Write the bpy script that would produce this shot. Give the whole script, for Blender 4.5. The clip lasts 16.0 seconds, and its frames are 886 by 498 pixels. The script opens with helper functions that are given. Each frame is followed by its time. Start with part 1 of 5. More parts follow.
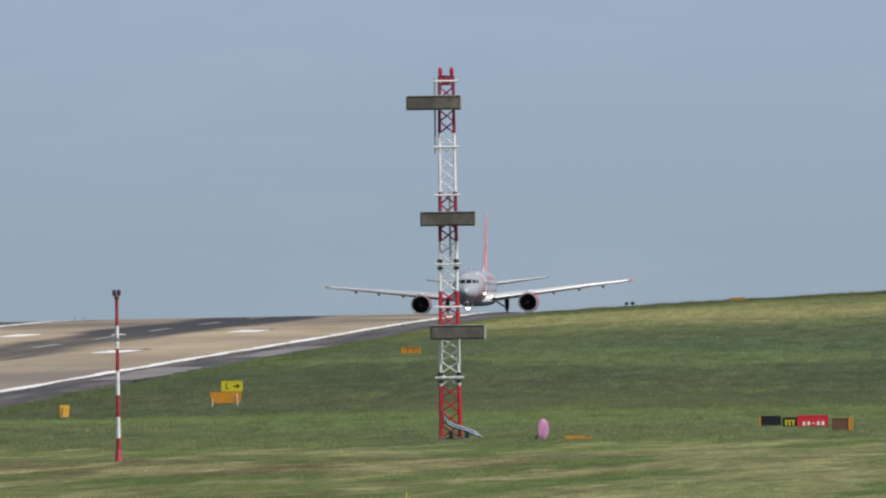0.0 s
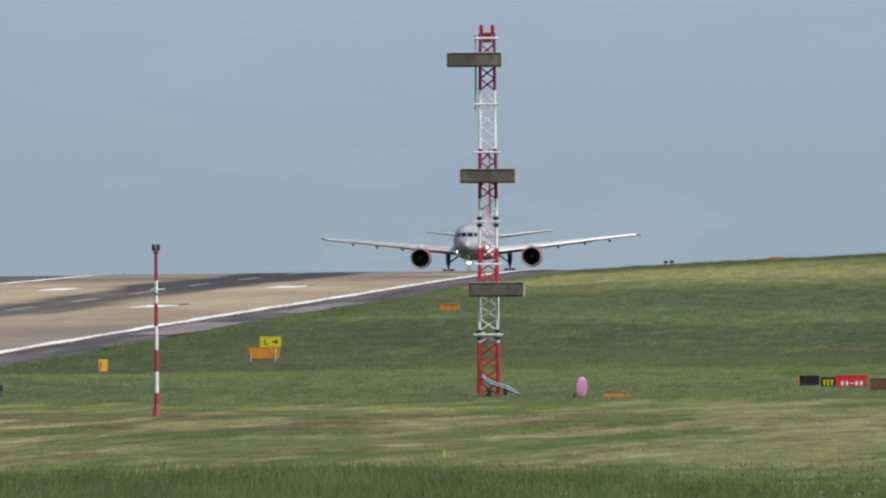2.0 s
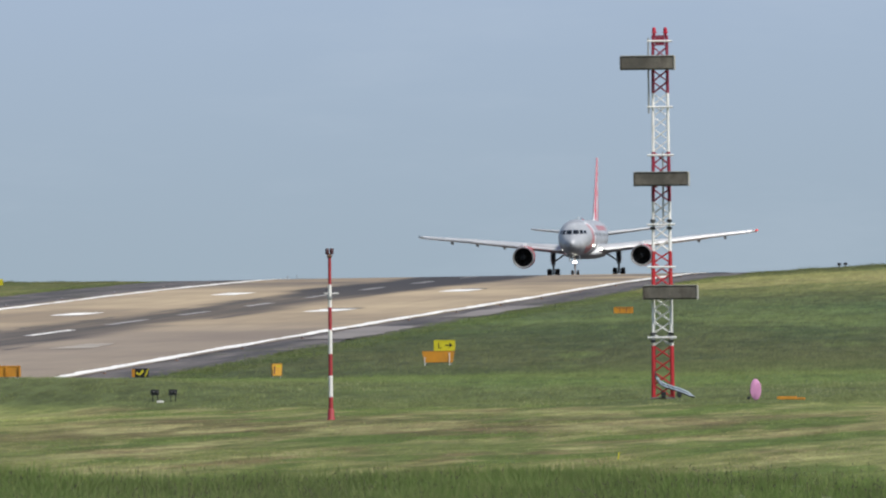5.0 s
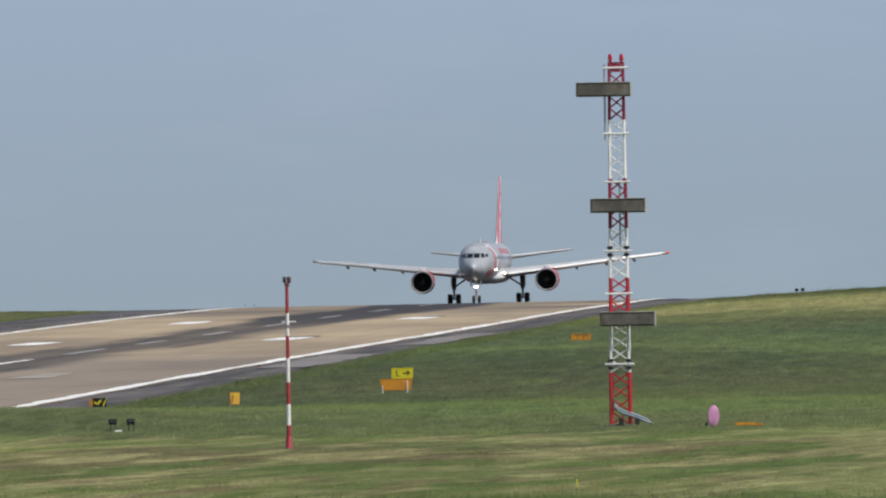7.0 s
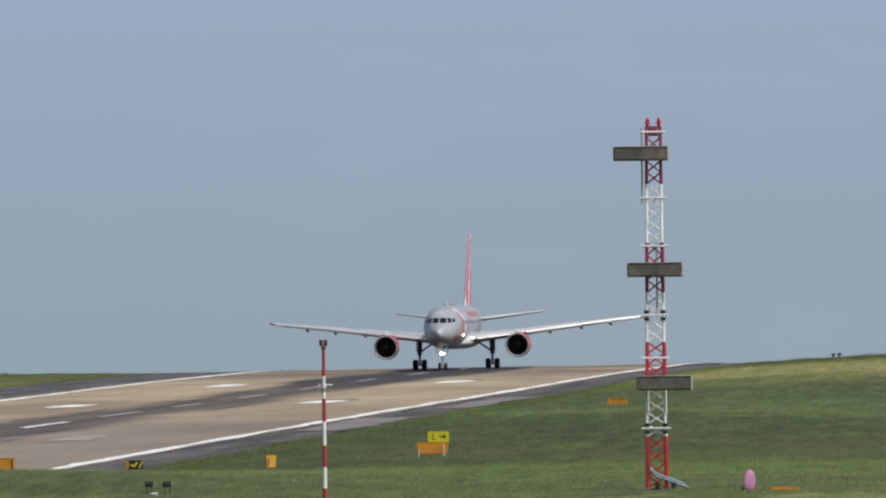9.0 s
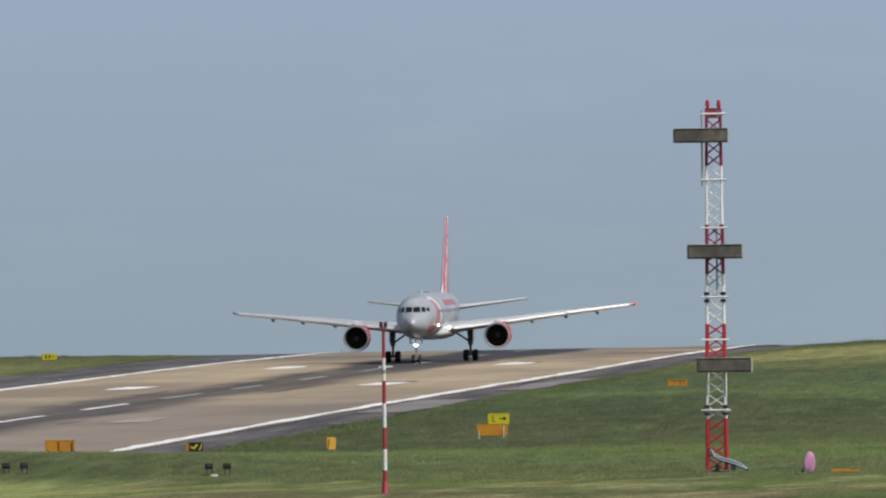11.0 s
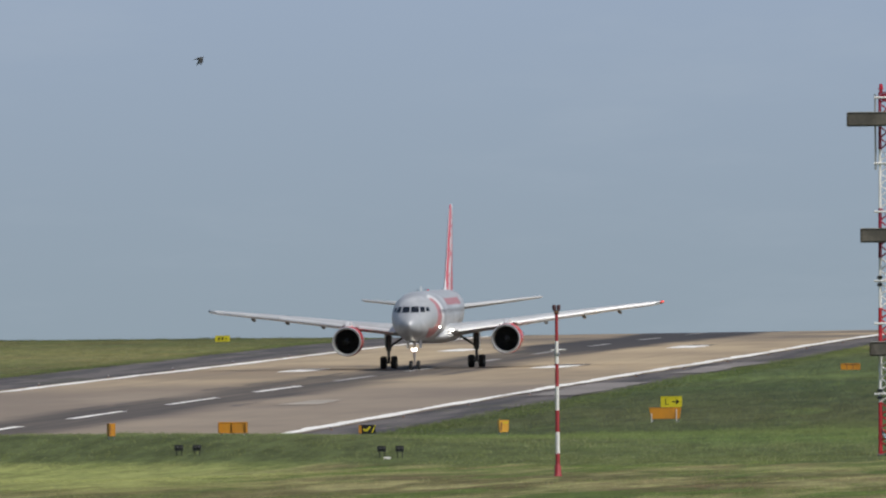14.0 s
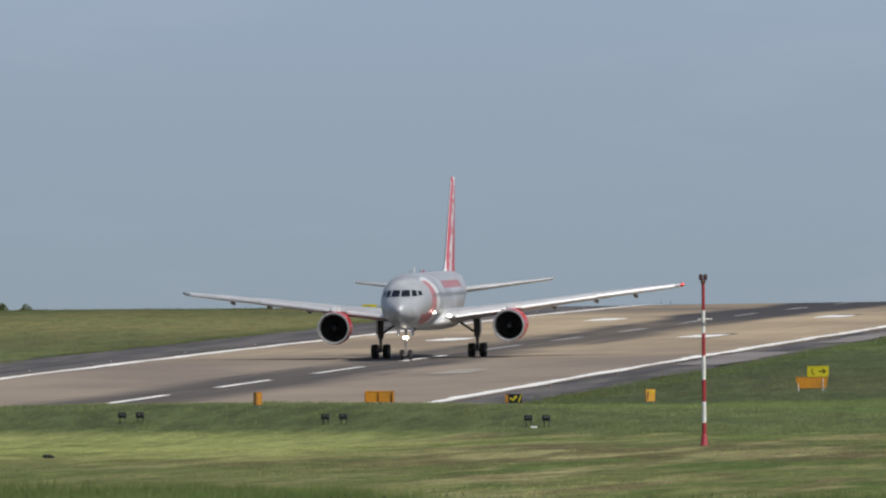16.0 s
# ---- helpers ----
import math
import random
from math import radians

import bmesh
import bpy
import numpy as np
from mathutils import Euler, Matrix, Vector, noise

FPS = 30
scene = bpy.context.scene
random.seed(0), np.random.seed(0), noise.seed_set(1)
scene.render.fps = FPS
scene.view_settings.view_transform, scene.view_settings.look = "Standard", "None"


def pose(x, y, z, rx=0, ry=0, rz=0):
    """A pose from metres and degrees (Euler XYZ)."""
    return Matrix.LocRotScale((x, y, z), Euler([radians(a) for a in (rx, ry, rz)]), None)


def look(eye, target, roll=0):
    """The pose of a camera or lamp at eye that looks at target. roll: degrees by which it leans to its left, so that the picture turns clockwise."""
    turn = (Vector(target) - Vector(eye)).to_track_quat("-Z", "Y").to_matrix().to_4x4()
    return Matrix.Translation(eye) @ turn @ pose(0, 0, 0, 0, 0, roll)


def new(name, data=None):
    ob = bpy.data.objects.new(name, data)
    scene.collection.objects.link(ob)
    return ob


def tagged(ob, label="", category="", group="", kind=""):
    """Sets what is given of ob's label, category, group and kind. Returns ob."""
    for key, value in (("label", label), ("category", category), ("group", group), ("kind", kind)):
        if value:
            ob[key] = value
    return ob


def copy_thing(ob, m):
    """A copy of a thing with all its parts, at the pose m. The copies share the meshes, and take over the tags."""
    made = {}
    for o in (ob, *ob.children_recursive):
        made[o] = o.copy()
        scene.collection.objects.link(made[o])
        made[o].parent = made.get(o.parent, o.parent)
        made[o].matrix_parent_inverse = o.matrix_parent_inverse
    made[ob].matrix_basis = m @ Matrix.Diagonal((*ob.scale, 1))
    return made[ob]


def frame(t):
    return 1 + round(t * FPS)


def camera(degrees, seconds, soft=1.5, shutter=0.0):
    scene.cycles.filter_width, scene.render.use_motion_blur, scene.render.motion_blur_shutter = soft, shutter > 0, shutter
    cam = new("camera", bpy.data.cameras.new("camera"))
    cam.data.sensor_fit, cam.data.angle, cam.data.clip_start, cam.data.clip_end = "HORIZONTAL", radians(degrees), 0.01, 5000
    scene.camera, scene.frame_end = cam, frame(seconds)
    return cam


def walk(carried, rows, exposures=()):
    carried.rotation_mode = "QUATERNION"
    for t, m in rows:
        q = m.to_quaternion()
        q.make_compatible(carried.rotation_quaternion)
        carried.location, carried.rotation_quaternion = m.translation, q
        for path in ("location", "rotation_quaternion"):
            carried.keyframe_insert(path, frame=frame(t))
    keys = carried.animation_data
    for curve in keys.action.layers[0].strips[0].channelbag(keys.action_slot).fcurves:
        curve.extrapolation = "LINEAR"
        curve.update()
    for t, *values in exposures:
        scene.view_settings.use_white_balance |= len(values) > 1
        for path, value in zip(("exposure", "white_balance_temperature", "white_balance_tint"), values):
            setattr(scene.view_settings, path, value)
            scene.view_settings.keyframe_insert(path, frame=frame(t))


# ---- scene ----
FIELD = 2.55          # a long telephoto lens
XC = -122.8           # the runway's centre line; the runway runs along +y
WORLD_UP = Vector((0, 0, 1))

cam = camera(FIELD, 16.0, soft=2.2)


def aim(turn, tilt, roll):
    """The camera stands on a mound at the origin and only turns."""
    return pose(0, 0, 0, 90 + tilt, 0, turn) @ pose(0, 0, 0, 0, 0, roll)


# seconds, degrees to the left, degrees up, roll
PAN = [(0, 2.9636, 0.1880, -0.751), (0.5, 2.9867, 0.1464, -0.792), (1, 3.0324, 0.1169, -0.768), (1.5, 3.0709, 0.0979, -0.535), (2,
       3.0784, 0.0653, -0.315), (2.5, 3.0737, -0.0934, -0.422), (3, 3.0165, -0.1050, -0.389), (3.5, 3.0972, -0.1242, -0.581),
       (4, 3.0316, -0.0540, -0.744), (4.5, 3.3515, 0.0045, -0.808), (5, 3.5778, 0.0786, -0.534), (5.2, 3.4855, 0.1067, -0.418),
       (7.3, 3.4515, 0.1749, -0.875), (7.5, 3.4883, 0.2636, -0.768), (8, 3.5247, 0.3146, -0.804), (8.5, 3.5294, 0.3641, -0.780),
       (9, 3.5571, 0.3411, -0.655), (9.2, 3.5635, 0.3232, -0.778), (11.3, 3.7523, 0.2913, -0.678), (11.5, 3.7631, 0.3049,
       -0.798), (12, 4.0014, 0.2776, -0.836), (12.5, 4.0798, 0.2806, -0.877), (13, 4.1369, 0.2730, -0.789), (13.5, 4.1824,
       0.2647, -0.589), (14, 4.2293, 0.2468, -0.524), (14.5, 4.3215, 0.1910, -0.609), (15, 4.4735, 0.1809, -0.612), (15.5,
       4.5658, 0.2021, -0.378), (16, 4.6526, 0.1615, -0.442)]
walk(cam, [(t, aim(a, b, c)) for t, a, b, c in PAN],
     [(0.0, 0.05, 6400, 10), (1.5, 0.09, 6440, 10), (2.2, 0.10, 6460, 10), (3.0, 0.22, 6500, 10), (3.5, 0.26, 6500, 10), (5.0, 0.25, 6460, 10), (7.4, 0.0, 6500, 10), (9.0, -0.03, 6500, 10),
      (12.5, -0.06, 6530, 10), (16.0, -0.07, 6570, 10)])

# ---- world and sun ----
SUN_RIGHT, SUN_HIGH = 128.0, 50.0      # degrees right of the runway's direction, degrees above the horizon
world = bpy.data.worlds.new("world")
scene.world = world
world.use_nodes = True
wn = world.node_tree
sky = wn.nodes.new("ShaderNodeTexSky")
sky.sky_type, sky.sun_disc = "NISHITA", False
sky.sun_elevation, sky.sun_rotation = radians(SUN_HIGH), radians(SUN_RIGHT)
sky.air_density, sky.dust_density, sky.ozone_density = 1.0, 1.5, 2.0
wn.links.new(sky.outputs["Color"], wn.nodes["Background"].inputs["Color"])
wn.nodes["Background"].inputs["Strength"].default_value = 0.085

sun_data = bpy.data.lights.new("sun", "SUN")
sun_data.energy, sun_data.angle, sun_data.color = 3.7, radians(0.6), (1.0, 0.95, 0.87)
sun = new("sun", sun_data)
sun.matrix_world = look((0, 0, 0), (-math.sin(radians(SUN_RIGHT)) * math.cos(radians(SUN_HIGH)),
                                    -math.cos(radians(SUN_RIGHT)) * math.cos(radians(SUN_HIGH)),
                                    -math.sin(radians(SUN_HIGH))))


# ---- materials ----
def nodes_of(name):
    m = bpy.data.materials.new(name)
    m.use_nodes = True
    return m, m.node_tree, m.node_tree.nodes["Principled BSDF"]


def add(tree, kind, **inputs):
    n = tree.nodes.new(kind)
    for key, value in inputs.items():
        n.inputs[key].default_value = value
    return n


def mix(tree, fac, a, b):
    """A colour mix; fac, a and b are sockets or values."""
    n = tree.nodes.new("ShaderNodeMix")
    n.data_type = "RGBA"
    for k, v in ((0, fac), (6, a), (7, b)):
        if isinstance(v, bpy.types.NodeSocket):
            tree.links.new(v, n.inputs[k])
        else:
            n.inputs[k].default_value = v
    return n.outputs[2]


def maths(tree, op, a, b=0.0, c=0.0):
    n = tree.nodes.new("ShaderNodeMath")
    n.operation = op
    for k, v in ((0, a), (1, b), (2, c)):
        if isinstance(v, bpy.types.NodeSocket):
            tree.links.new(v, n.inputs[k])
        else:
            n.inputs[k].default_value = v
    return n.outputs[0]


def step(tree, value, lo, hi):
    n = tree.nodes.new("ShaderNodeMapRange")
    n.interpolation_type = "SMOOTHSTEP"
    tree.links.new(value, n.inputs[0])
    n.inputs[1].default_value, n.inputs[2].default_value = lo, hi
    return n.outputs[0]


def place(tree, scale=(1, 1, 1)):
    """Object coordinates, stretched."""
    c = tree.nodes.new("ShaderNodeTexCoord")
    m = tree.nodes.new("ShaderNodeMapping")
    m.inputs["Scale"].default_value = scale
    tree.links.new(c.outputs["Object"], m.inputs["Vector"])
    return m.outputs[0]


def grain(tree, scale, vec=None, detail=4.0, rough=0.6):
    n = add(tree, "ShaderNodeTexNoise", Scale=scale, Detail=detail, Roughness=rough)
    tree.links.new(vec if vec is not None else place(tree), n.inputs["Vector"])
    return n.outputs[0]


def rgba(c, k=1.0):
    return (c[0] * k, c[1] * k, c[2] * k, 1)


def plain(name, color, rough=0.5, metal=0.0, vary=0.25, scale=3.0, dirt=0.0, bump=0.0):
    """A painted, metal or rubber surface with a fine grain and larger stains."""
    m, tree, b = nodes_of(name)
    big = step(tree, grain(tree, scale * 0.35), 0.35, 0.7)
    fine = step(tree, grain(tree, scale * 6), 0.3, 0.7)
    c = mix(tree, big, rgba(color, 1 - vary * 0.5), rgba(color, 1 + vary * 0.35))
    c = mix(tree, maths(tree, "MULTIPLY", fine, 0.35), c, rgba(color, 1 - vary))
    if dirt:
        c = mix(tree, maths(tree, "MULTIPLY", step(tree, grain(tree, scale * 1.3, place(tree, (1, 1, 0.3))), 0.48, 0.7), dirt), c, (0.06, 0.05, 0.04, 1))
    tree.links.new(c, b.inputs["Base Color"])
    tree.links.new(maths(tree, "MULTIPLY_ADD", big, 0.15, rough - 0.07), b.inputs["Roughness"])
    b.inputs["Metallic"].default_value = metal
    if bump:
        n = add(tree, "ShaderNodeBump", Strength=bump, Distance=0.02)
        tree.links.new(grain(tree, scale * 5), n.inputs["Height"])
        tree.links.new(n.outputs[0], b.inputs["Normal"])
    return m


def glowing(name, color, power):
    m, tree, b = nodes_of(name)
    b.inputs["Base Color"].default_value = rgba(color)
    b.inputs["Emission Color"].default_value = rgba(color)
    b.inputs["Emission Strength"].default_value = power
    return m


def sky_material():
    """Hazy blue-grey sky behind the crest of the hill, with faint high cloud."""
    m = bpy.data.materials.new("hazy_sky")
    m.use_nodes = True
    tree = m.node_tree
    tree.nodes.clear()
    out = tree.nodes.new("ShaderNodeOutputMaterial")
    em = tree.nodes.new("ShaderNodeEmission")
    sep = tree.nodes.new("ShaderNodeSeparateXYZ")
    tree.links.new(place(tree), sep.inputs[0])
    up = step(tree, sep.outputs[2], -20.0, 130.0)
    c = mix(tree, up, (0.292, 0.365, 0.430, 1), (0.338, 0.425, 0.572, 1))
    cloud = step(tree, grain(tree, 0.022, place(tree, (0.5, 0.5, 2.2)), 6.0, 0.6), 0.50, 0.75)
    c = mix(tree, maths(tree, "MULTIPLY", cloud, 0.14), c, (0.43, 0.50, 0.58, 1))
    tree.links.new(c, em.inputs["Color"])
    em.inputs["Strength"].default_value = 1.0
    tree.links.new(em.outputs[0], out.inputs[0])
    return m


def ramp_node(tree, value, lo, hi, stops):
    """A smooth colour ramp over value, from (value, colour) stops."""
    n = tree.nodes.new("ShaderNodeValToRGB")
    n.color_ramp.interpolation = "EASE"
    r = n.color_ramp.elements
    stops = sorted(stops)
    r[0].position, r[1].position = 0.0, 1.0
    r[0].color, r[1].color = rgba(stops[0][1]), rgba(stops[-1][1])
    for v, c in stops[1:-1]:
        e = r.new((v - lo) / (hi - lo))
        e.color = rgba(c)
    tree.links.new(maths(tree, "DIVIDE", maths(tree, "SUBTRACT", value, lo), hi - lo), n.inputs[0])
    return n.outputs[0]


def scaled(tree, colour, tone):
    n = tree.nodes.new("ShaderNodeVectorMath")
    n.operation = "SCALE"
    tree.links.new(colour, n.inputs[0])
    tree.links.new(tone, n.inputs["Scale"])
    return n.outputs[0]


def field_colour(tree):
    """The colour of the field at a place: long bands of growth across the slope, hay in swathes along the mown part."""
    sep = tree.nodes.new("ShaderNodeSeparateXYZ")
    tree.links.new(place(tree), sep.inputs[0])
    x, y = sep.outputs[0], sep.outputs[1]
    wob = maths(tree, "MULTIPLY_ADD", grain(tree, 0.035, place(tree, (1.0, 0.30, 1)), 5.0, 0.62), 190.0, -95.0)
    wob = maths(tree, "MULTIPLY", wob, maths(tree, "MULTIPLY_ADD", step(tree, y, 900.0, 1500.0), 0.75, 0.25))
    ragged = maths(tree, "MULTIPLY_ADD", grain(tree, 0.30, place(tree, (1.0, 0.20, 1)), 5.0, 0.65), 90.0, -45.0)
    wob = maths(tree, "ADD", wob, ragged)
    # the bank beside the lamps is steep, and the edge of the mowing there is straight
    bank = maths(tree, "MULTIPLY", maths(tree, "SUBTRACT", 1.0, step(tree, x, -70.0, -54.0)), maths(tree, "SUBTRACT", 1.0, step(tree, y, 905.0, 980.0)))
    wob = maths(tree, "MULTIPLY", wob, maths(tree, "MULTIPLY_ADD", bank, -0.85, 1.0))
    # the mown part reaches farther out towards the runway
    reach = maths(tree, "MULTIPLY_ADD", step(tree, x, -72.0, -56.0), 28.0, -28.0)
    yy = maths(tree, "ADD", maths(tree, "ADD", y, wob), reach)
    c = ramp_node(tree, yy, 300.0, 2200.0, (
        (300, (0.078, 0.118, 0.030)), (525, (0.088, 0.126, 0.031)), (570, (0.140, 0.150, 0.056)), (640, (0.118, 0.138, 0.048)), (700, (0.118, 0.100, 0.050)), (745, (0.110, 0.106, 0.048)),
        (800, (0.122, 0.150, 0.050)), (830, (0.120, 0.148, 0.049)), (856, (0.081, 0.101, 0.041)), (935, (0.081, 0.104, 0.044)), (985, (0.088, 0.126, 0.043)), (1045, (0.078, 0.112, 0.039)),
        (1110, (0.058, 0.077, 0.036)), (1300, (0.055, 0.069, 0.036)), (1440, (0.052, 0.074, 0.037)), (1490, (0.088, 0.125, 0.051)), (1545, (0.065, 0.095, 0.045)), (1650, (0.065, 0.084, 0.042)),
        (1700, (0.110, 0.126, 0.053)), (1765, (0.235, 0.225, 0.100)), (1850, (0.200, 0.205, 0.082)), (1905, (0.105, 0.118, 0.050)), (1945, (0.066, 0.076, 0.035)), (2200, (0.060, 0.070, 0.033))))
    patch = step(tree, grain(tree, 0.09, place(tree, (1.0, 0.22, 1)), 5.0, 0.65), 0.36, 0.64)
    far = step(tree, y, 860.0, 960.0)
    c = mix(tree, maths(tree, "MULTIPLY", patch, maths(tree, "MULTIPLY", far, 0.45)), c, mix(tree, 0.5, c, (0.135, 0.135, 0.058, 1)))
    weed = step(tree, grain(tree, 0.42, place(tree, (1.0, 0.12, 1)), 5.0, 0.65), 0.52, 0.64)
    c = mix(tree, maths(tree, "MULTIPLY", weed, maths(tree, "MULTIPLY", far, 0.55)), c, mix(tree, 0.55, c, (0.030, 0.046, 0.018, 1)))
    fresh = step(tree, grain(tree, 0.24, place(tree, (1.3, 0.10, 1)), 4.0, 0.6), 0.55, 0.68)
    c = mix(tree, maths(tree, "MULTIPLY", fresh, maths(tree, "MULTIPLY", far, 0.35)), c, (0.100, 0.140, 0.048, 1))
    # beyond the runway the growth is more even
    beyond = maths(tree, "SUBTRACT", 1.0, step(tree, x, -156.0, -150.0))
    c = mix(tree, maths(tree, "MULTIPLY", beyond, 0.62), c, mix(tree, patch, (0.080, 0.100, 0.044, 1), (0.128, 0.120, 0.057, 1)))
    # hay left in swathes along the runway's direction between the mast and the long grass
    across = maths(tree, "ADD", x, maths(tree, "MULTIPLY", y, -0.02))
    lane = tree.nodes.new("ShaderNodeCombineXYZ")
    tree.links.new(maths(tree, "MULTIPLY", across, 0.36), lane.inputs[1])
    tree.links.new(maths(tree, "MULTIPLY", y, 0.028), lane.inputs[0])
    hayn = grain(tree, 1.0, lane.outputs[0], 7.0, 0.66)
    row = grain(tree, 0.62, lane.outputs[0], 3.0, 0.5)
    near = maths(tree, "MULTIPLY", step(tree, y, 520.0, 550.0), maths(tree, "SUBTRACT", 1.0, step(tree, yy, 836.0, 850.0)))
    left = step(tree, maths(tree, "DIVIDE", x, y), -0.091, -0.077)
    amount = maths(tree, "MULTIPLY_ADD", left, 0.45, 0.35)
    hay = mix(tree, patch, (0.282, 0.262, 0.126, 1), (0.222, 0.225, 0.100, 1))
    c = mix(tree, maths(tree, "MULTIPLY", maths(tree, "MULTIPLY", near, amount), maths(tree, "MAXIMUM", maths(tree, "MULTIPLY", step(tree, hayn, 0.50, 0.60), 0.7), step(tree, row, 0.55, 0.60))), c, hay)
    earth = maths(tree, "MULTIPLY", near, step(tree, grain(tree, 0.20, place(tree, (1.0, 0.13, 1)), 6.0, 0.68), 0.50, 0.64))
    c = mix(tree, maths(tree, "MULTIPLY", earth, maths(tree, "MULTIPLY_ADD", left, 0.5, 0.2)), c, (0.140, 0.104, 0.060, 1))
    bright = maths(tree, "MULTIPLY", maths(tree, "SUBTRACT", 1.0, left), maths(tree, "MULTIPLY", near, step(tree, maths(tree, "ADD", y, ragged), 680.0, 735.0)))
    c = mix(tree, maths(tree, "MULTIPLY", bright, 0.8), c, (0.262, 0.290, 0.100, 1))
    pale = maths(tree, "MULTIPLY", near, step(tree, maths(tree, "DIVIDE", x, y), -0.052, -0.036))
    c = mix(tree, maths(tree, "MULTIPLY", pale, 0.5), c, (0.190, 0.205, 0.084, 1))
    lush = maths(tree, "MULTIPLY", near, maths(tree, "SUBTRACT", 1.0, maths(tree, "MINIMUM", maths(tree, "MULTIPLY_ADD", step(tree, hayn, 0.40, 0.47), 0.5, 0.5), step(tree, row, 0.40, 0.45))))
    c = mix(tree, maths(tree, "MULTIPLY", lush, maths(tree, "MULTIPLY_ADD", left, 0.45, 0.35)), c, (0.072, 0.112, 0.028, 1))
    mottle = step(tree, grain(tree, 0.75, place(tree, (1.0, 0.10, 1)), 5.0, 0.68), 0.34, 0.66)
    return scaled(tree, c, maths(tree, "MULTIPLY_ADD", mottle, 0.42, 0.80))


def grass_material():
    """Airfield grass: mown and dried in swathes near the camera, longer and greener farther off."""
    m, tree, b = nodes_of("airfield_grass")
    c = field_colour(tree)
    clump = step(tree, grain(tree, 1.1, place(tree, (1.0, 0.08, 1)), 6.0, 0.7), 0.32, 0.70)
    fine = step(tree, grain(tree, 3.2, place(tree, (1.0, 0.08, 1)), 5.0, 0.7), 0.28, 0.72)
    tone = maths(tree, "ADD", maths(tree, "MULTIPLY_ADD", clump, 0.34, 0.74), maths(tree, "MULTIPLY_ADD", fine, -0.26, 0.13))
    tree.links.new(scaled(tree, c, tone), b.inputs["Base Color"])
    b.inputs["Roughness"].default_value = 0.95
    b.inputs["Specular IOR Level"].default_value = 0.1
    n = add(tree, "ShaderNodeBump", Strength=0.8, Distance=0.3)
    tree.links.new(grain(tree, 0.9, place(tree, (1, 0.4, 1))), n.inputs["Height"])
    tree.links.new(n.outputs[0], b.inputs["Normal"])
    return m


def field_blade_material(name, gain=1.0, spread=0.8, dry=0.45):
    """Short grass of the field's own colour, each blade of its own tone, some dry; shaded as a canopy that faces the sky."""
    m, tree, b = nodes_of(name)
    g = tree.nodes.new("ShaderNodeNewGeometry")
    r = g.outputs["Random Per Island"]
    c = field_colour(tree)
    c = mix(tree, maths(tree, "MULTIPLY", maths(tree, "GREATER_THAN", r, 0.86), dry), c, (0.270, 0.262, 0.140, 1))
    even = maths(tree, "FRACT", maths(tree, "MULTIPLY", r, 37.7))
    tree.links.new(scaled(tree, c, maths(tree, "MULTIPLY_ADD", even, spread * gain, (1 - spread * 0.5) * gain)), b.inputs["Base Color"])
    b.inputs["Roughness"].default_value = 0.9
    b.inputs["Specular IOR Level"].default_value = 0.1
    up = tree.nodes.new("ShaderNodeCombineXYZ")
    up.inputs[0].default_value, up.inputs[1].default_value, up.inputs[2].default_value = 0.1, -0.35, 0.93
    tree.links.new(up.outputs[0], b.inputs["Normal"])
    return m


def blade_material(name, a, b_, c_, clear=0.6):
    """Grass blades, each of its own tone."""
    m, tree, b = nodes_of(name)
    g = tree.nodes.new("ShaderNodeNewGeometry")
    tone = ramp_node(tree, g.outputs["Random Per Island"], 0.0, 1.0, ((0.0, a), (1.0, c_), (0.55, b_)))
    big = step(tree, grain(tree, 0.09, place(tree, (1, 0.4, 1)), 4.0), 0.42, 0.62)
    drift = step(tree, grain(tree, 0.16, place(tree, (1, 0.22, 1)), 5.0, 0.65), 0.38, 0.62)
    tone = mix(tree, maths(tree, "MULTIPLY", drift, 0.45), tone, (0.120, 0.165, 0.052, 1))
    dark = step(tree, grain(tree, 0.55, place(tree, (1, 0.10, 1)), 4.0, 0.6), 0.50, 0.64)
    tone = mix(tree, maths(tree, "MULTIPLY", dark, 0.42), tone, (0.075, 0.100, 0.036, 1))
    tree.links.new(mix(tree, maths(tree, "MULTIPLY", big, 0.26), tone, (0.255, 0.245, 0.125, 1)), b.inputs["Base Color"])
    b.inputs["Roughness"].default_value = 0.8
    b.inputs["Specular IOR Level"].default_value = 0.2
    through_light = tree.nodes.new("ShaderNodeBsdfTranslucent")
    tree.links.new(b.inputs["Base Color"].links[0].from_socket, through_light.inputs["Color"])
    both = tree.nodes.new("ShaderNodeMixShader")
    both.inputs[0].default_value = clear
    tree.links.new(b.outputs[0], both.inputs[1])
    tree.links.new(through_light.outputs[0], both.inputs[2])
    tree.links.new(both.outputs[0], tree.nodes["Material Output"].inputs[0])
    return m


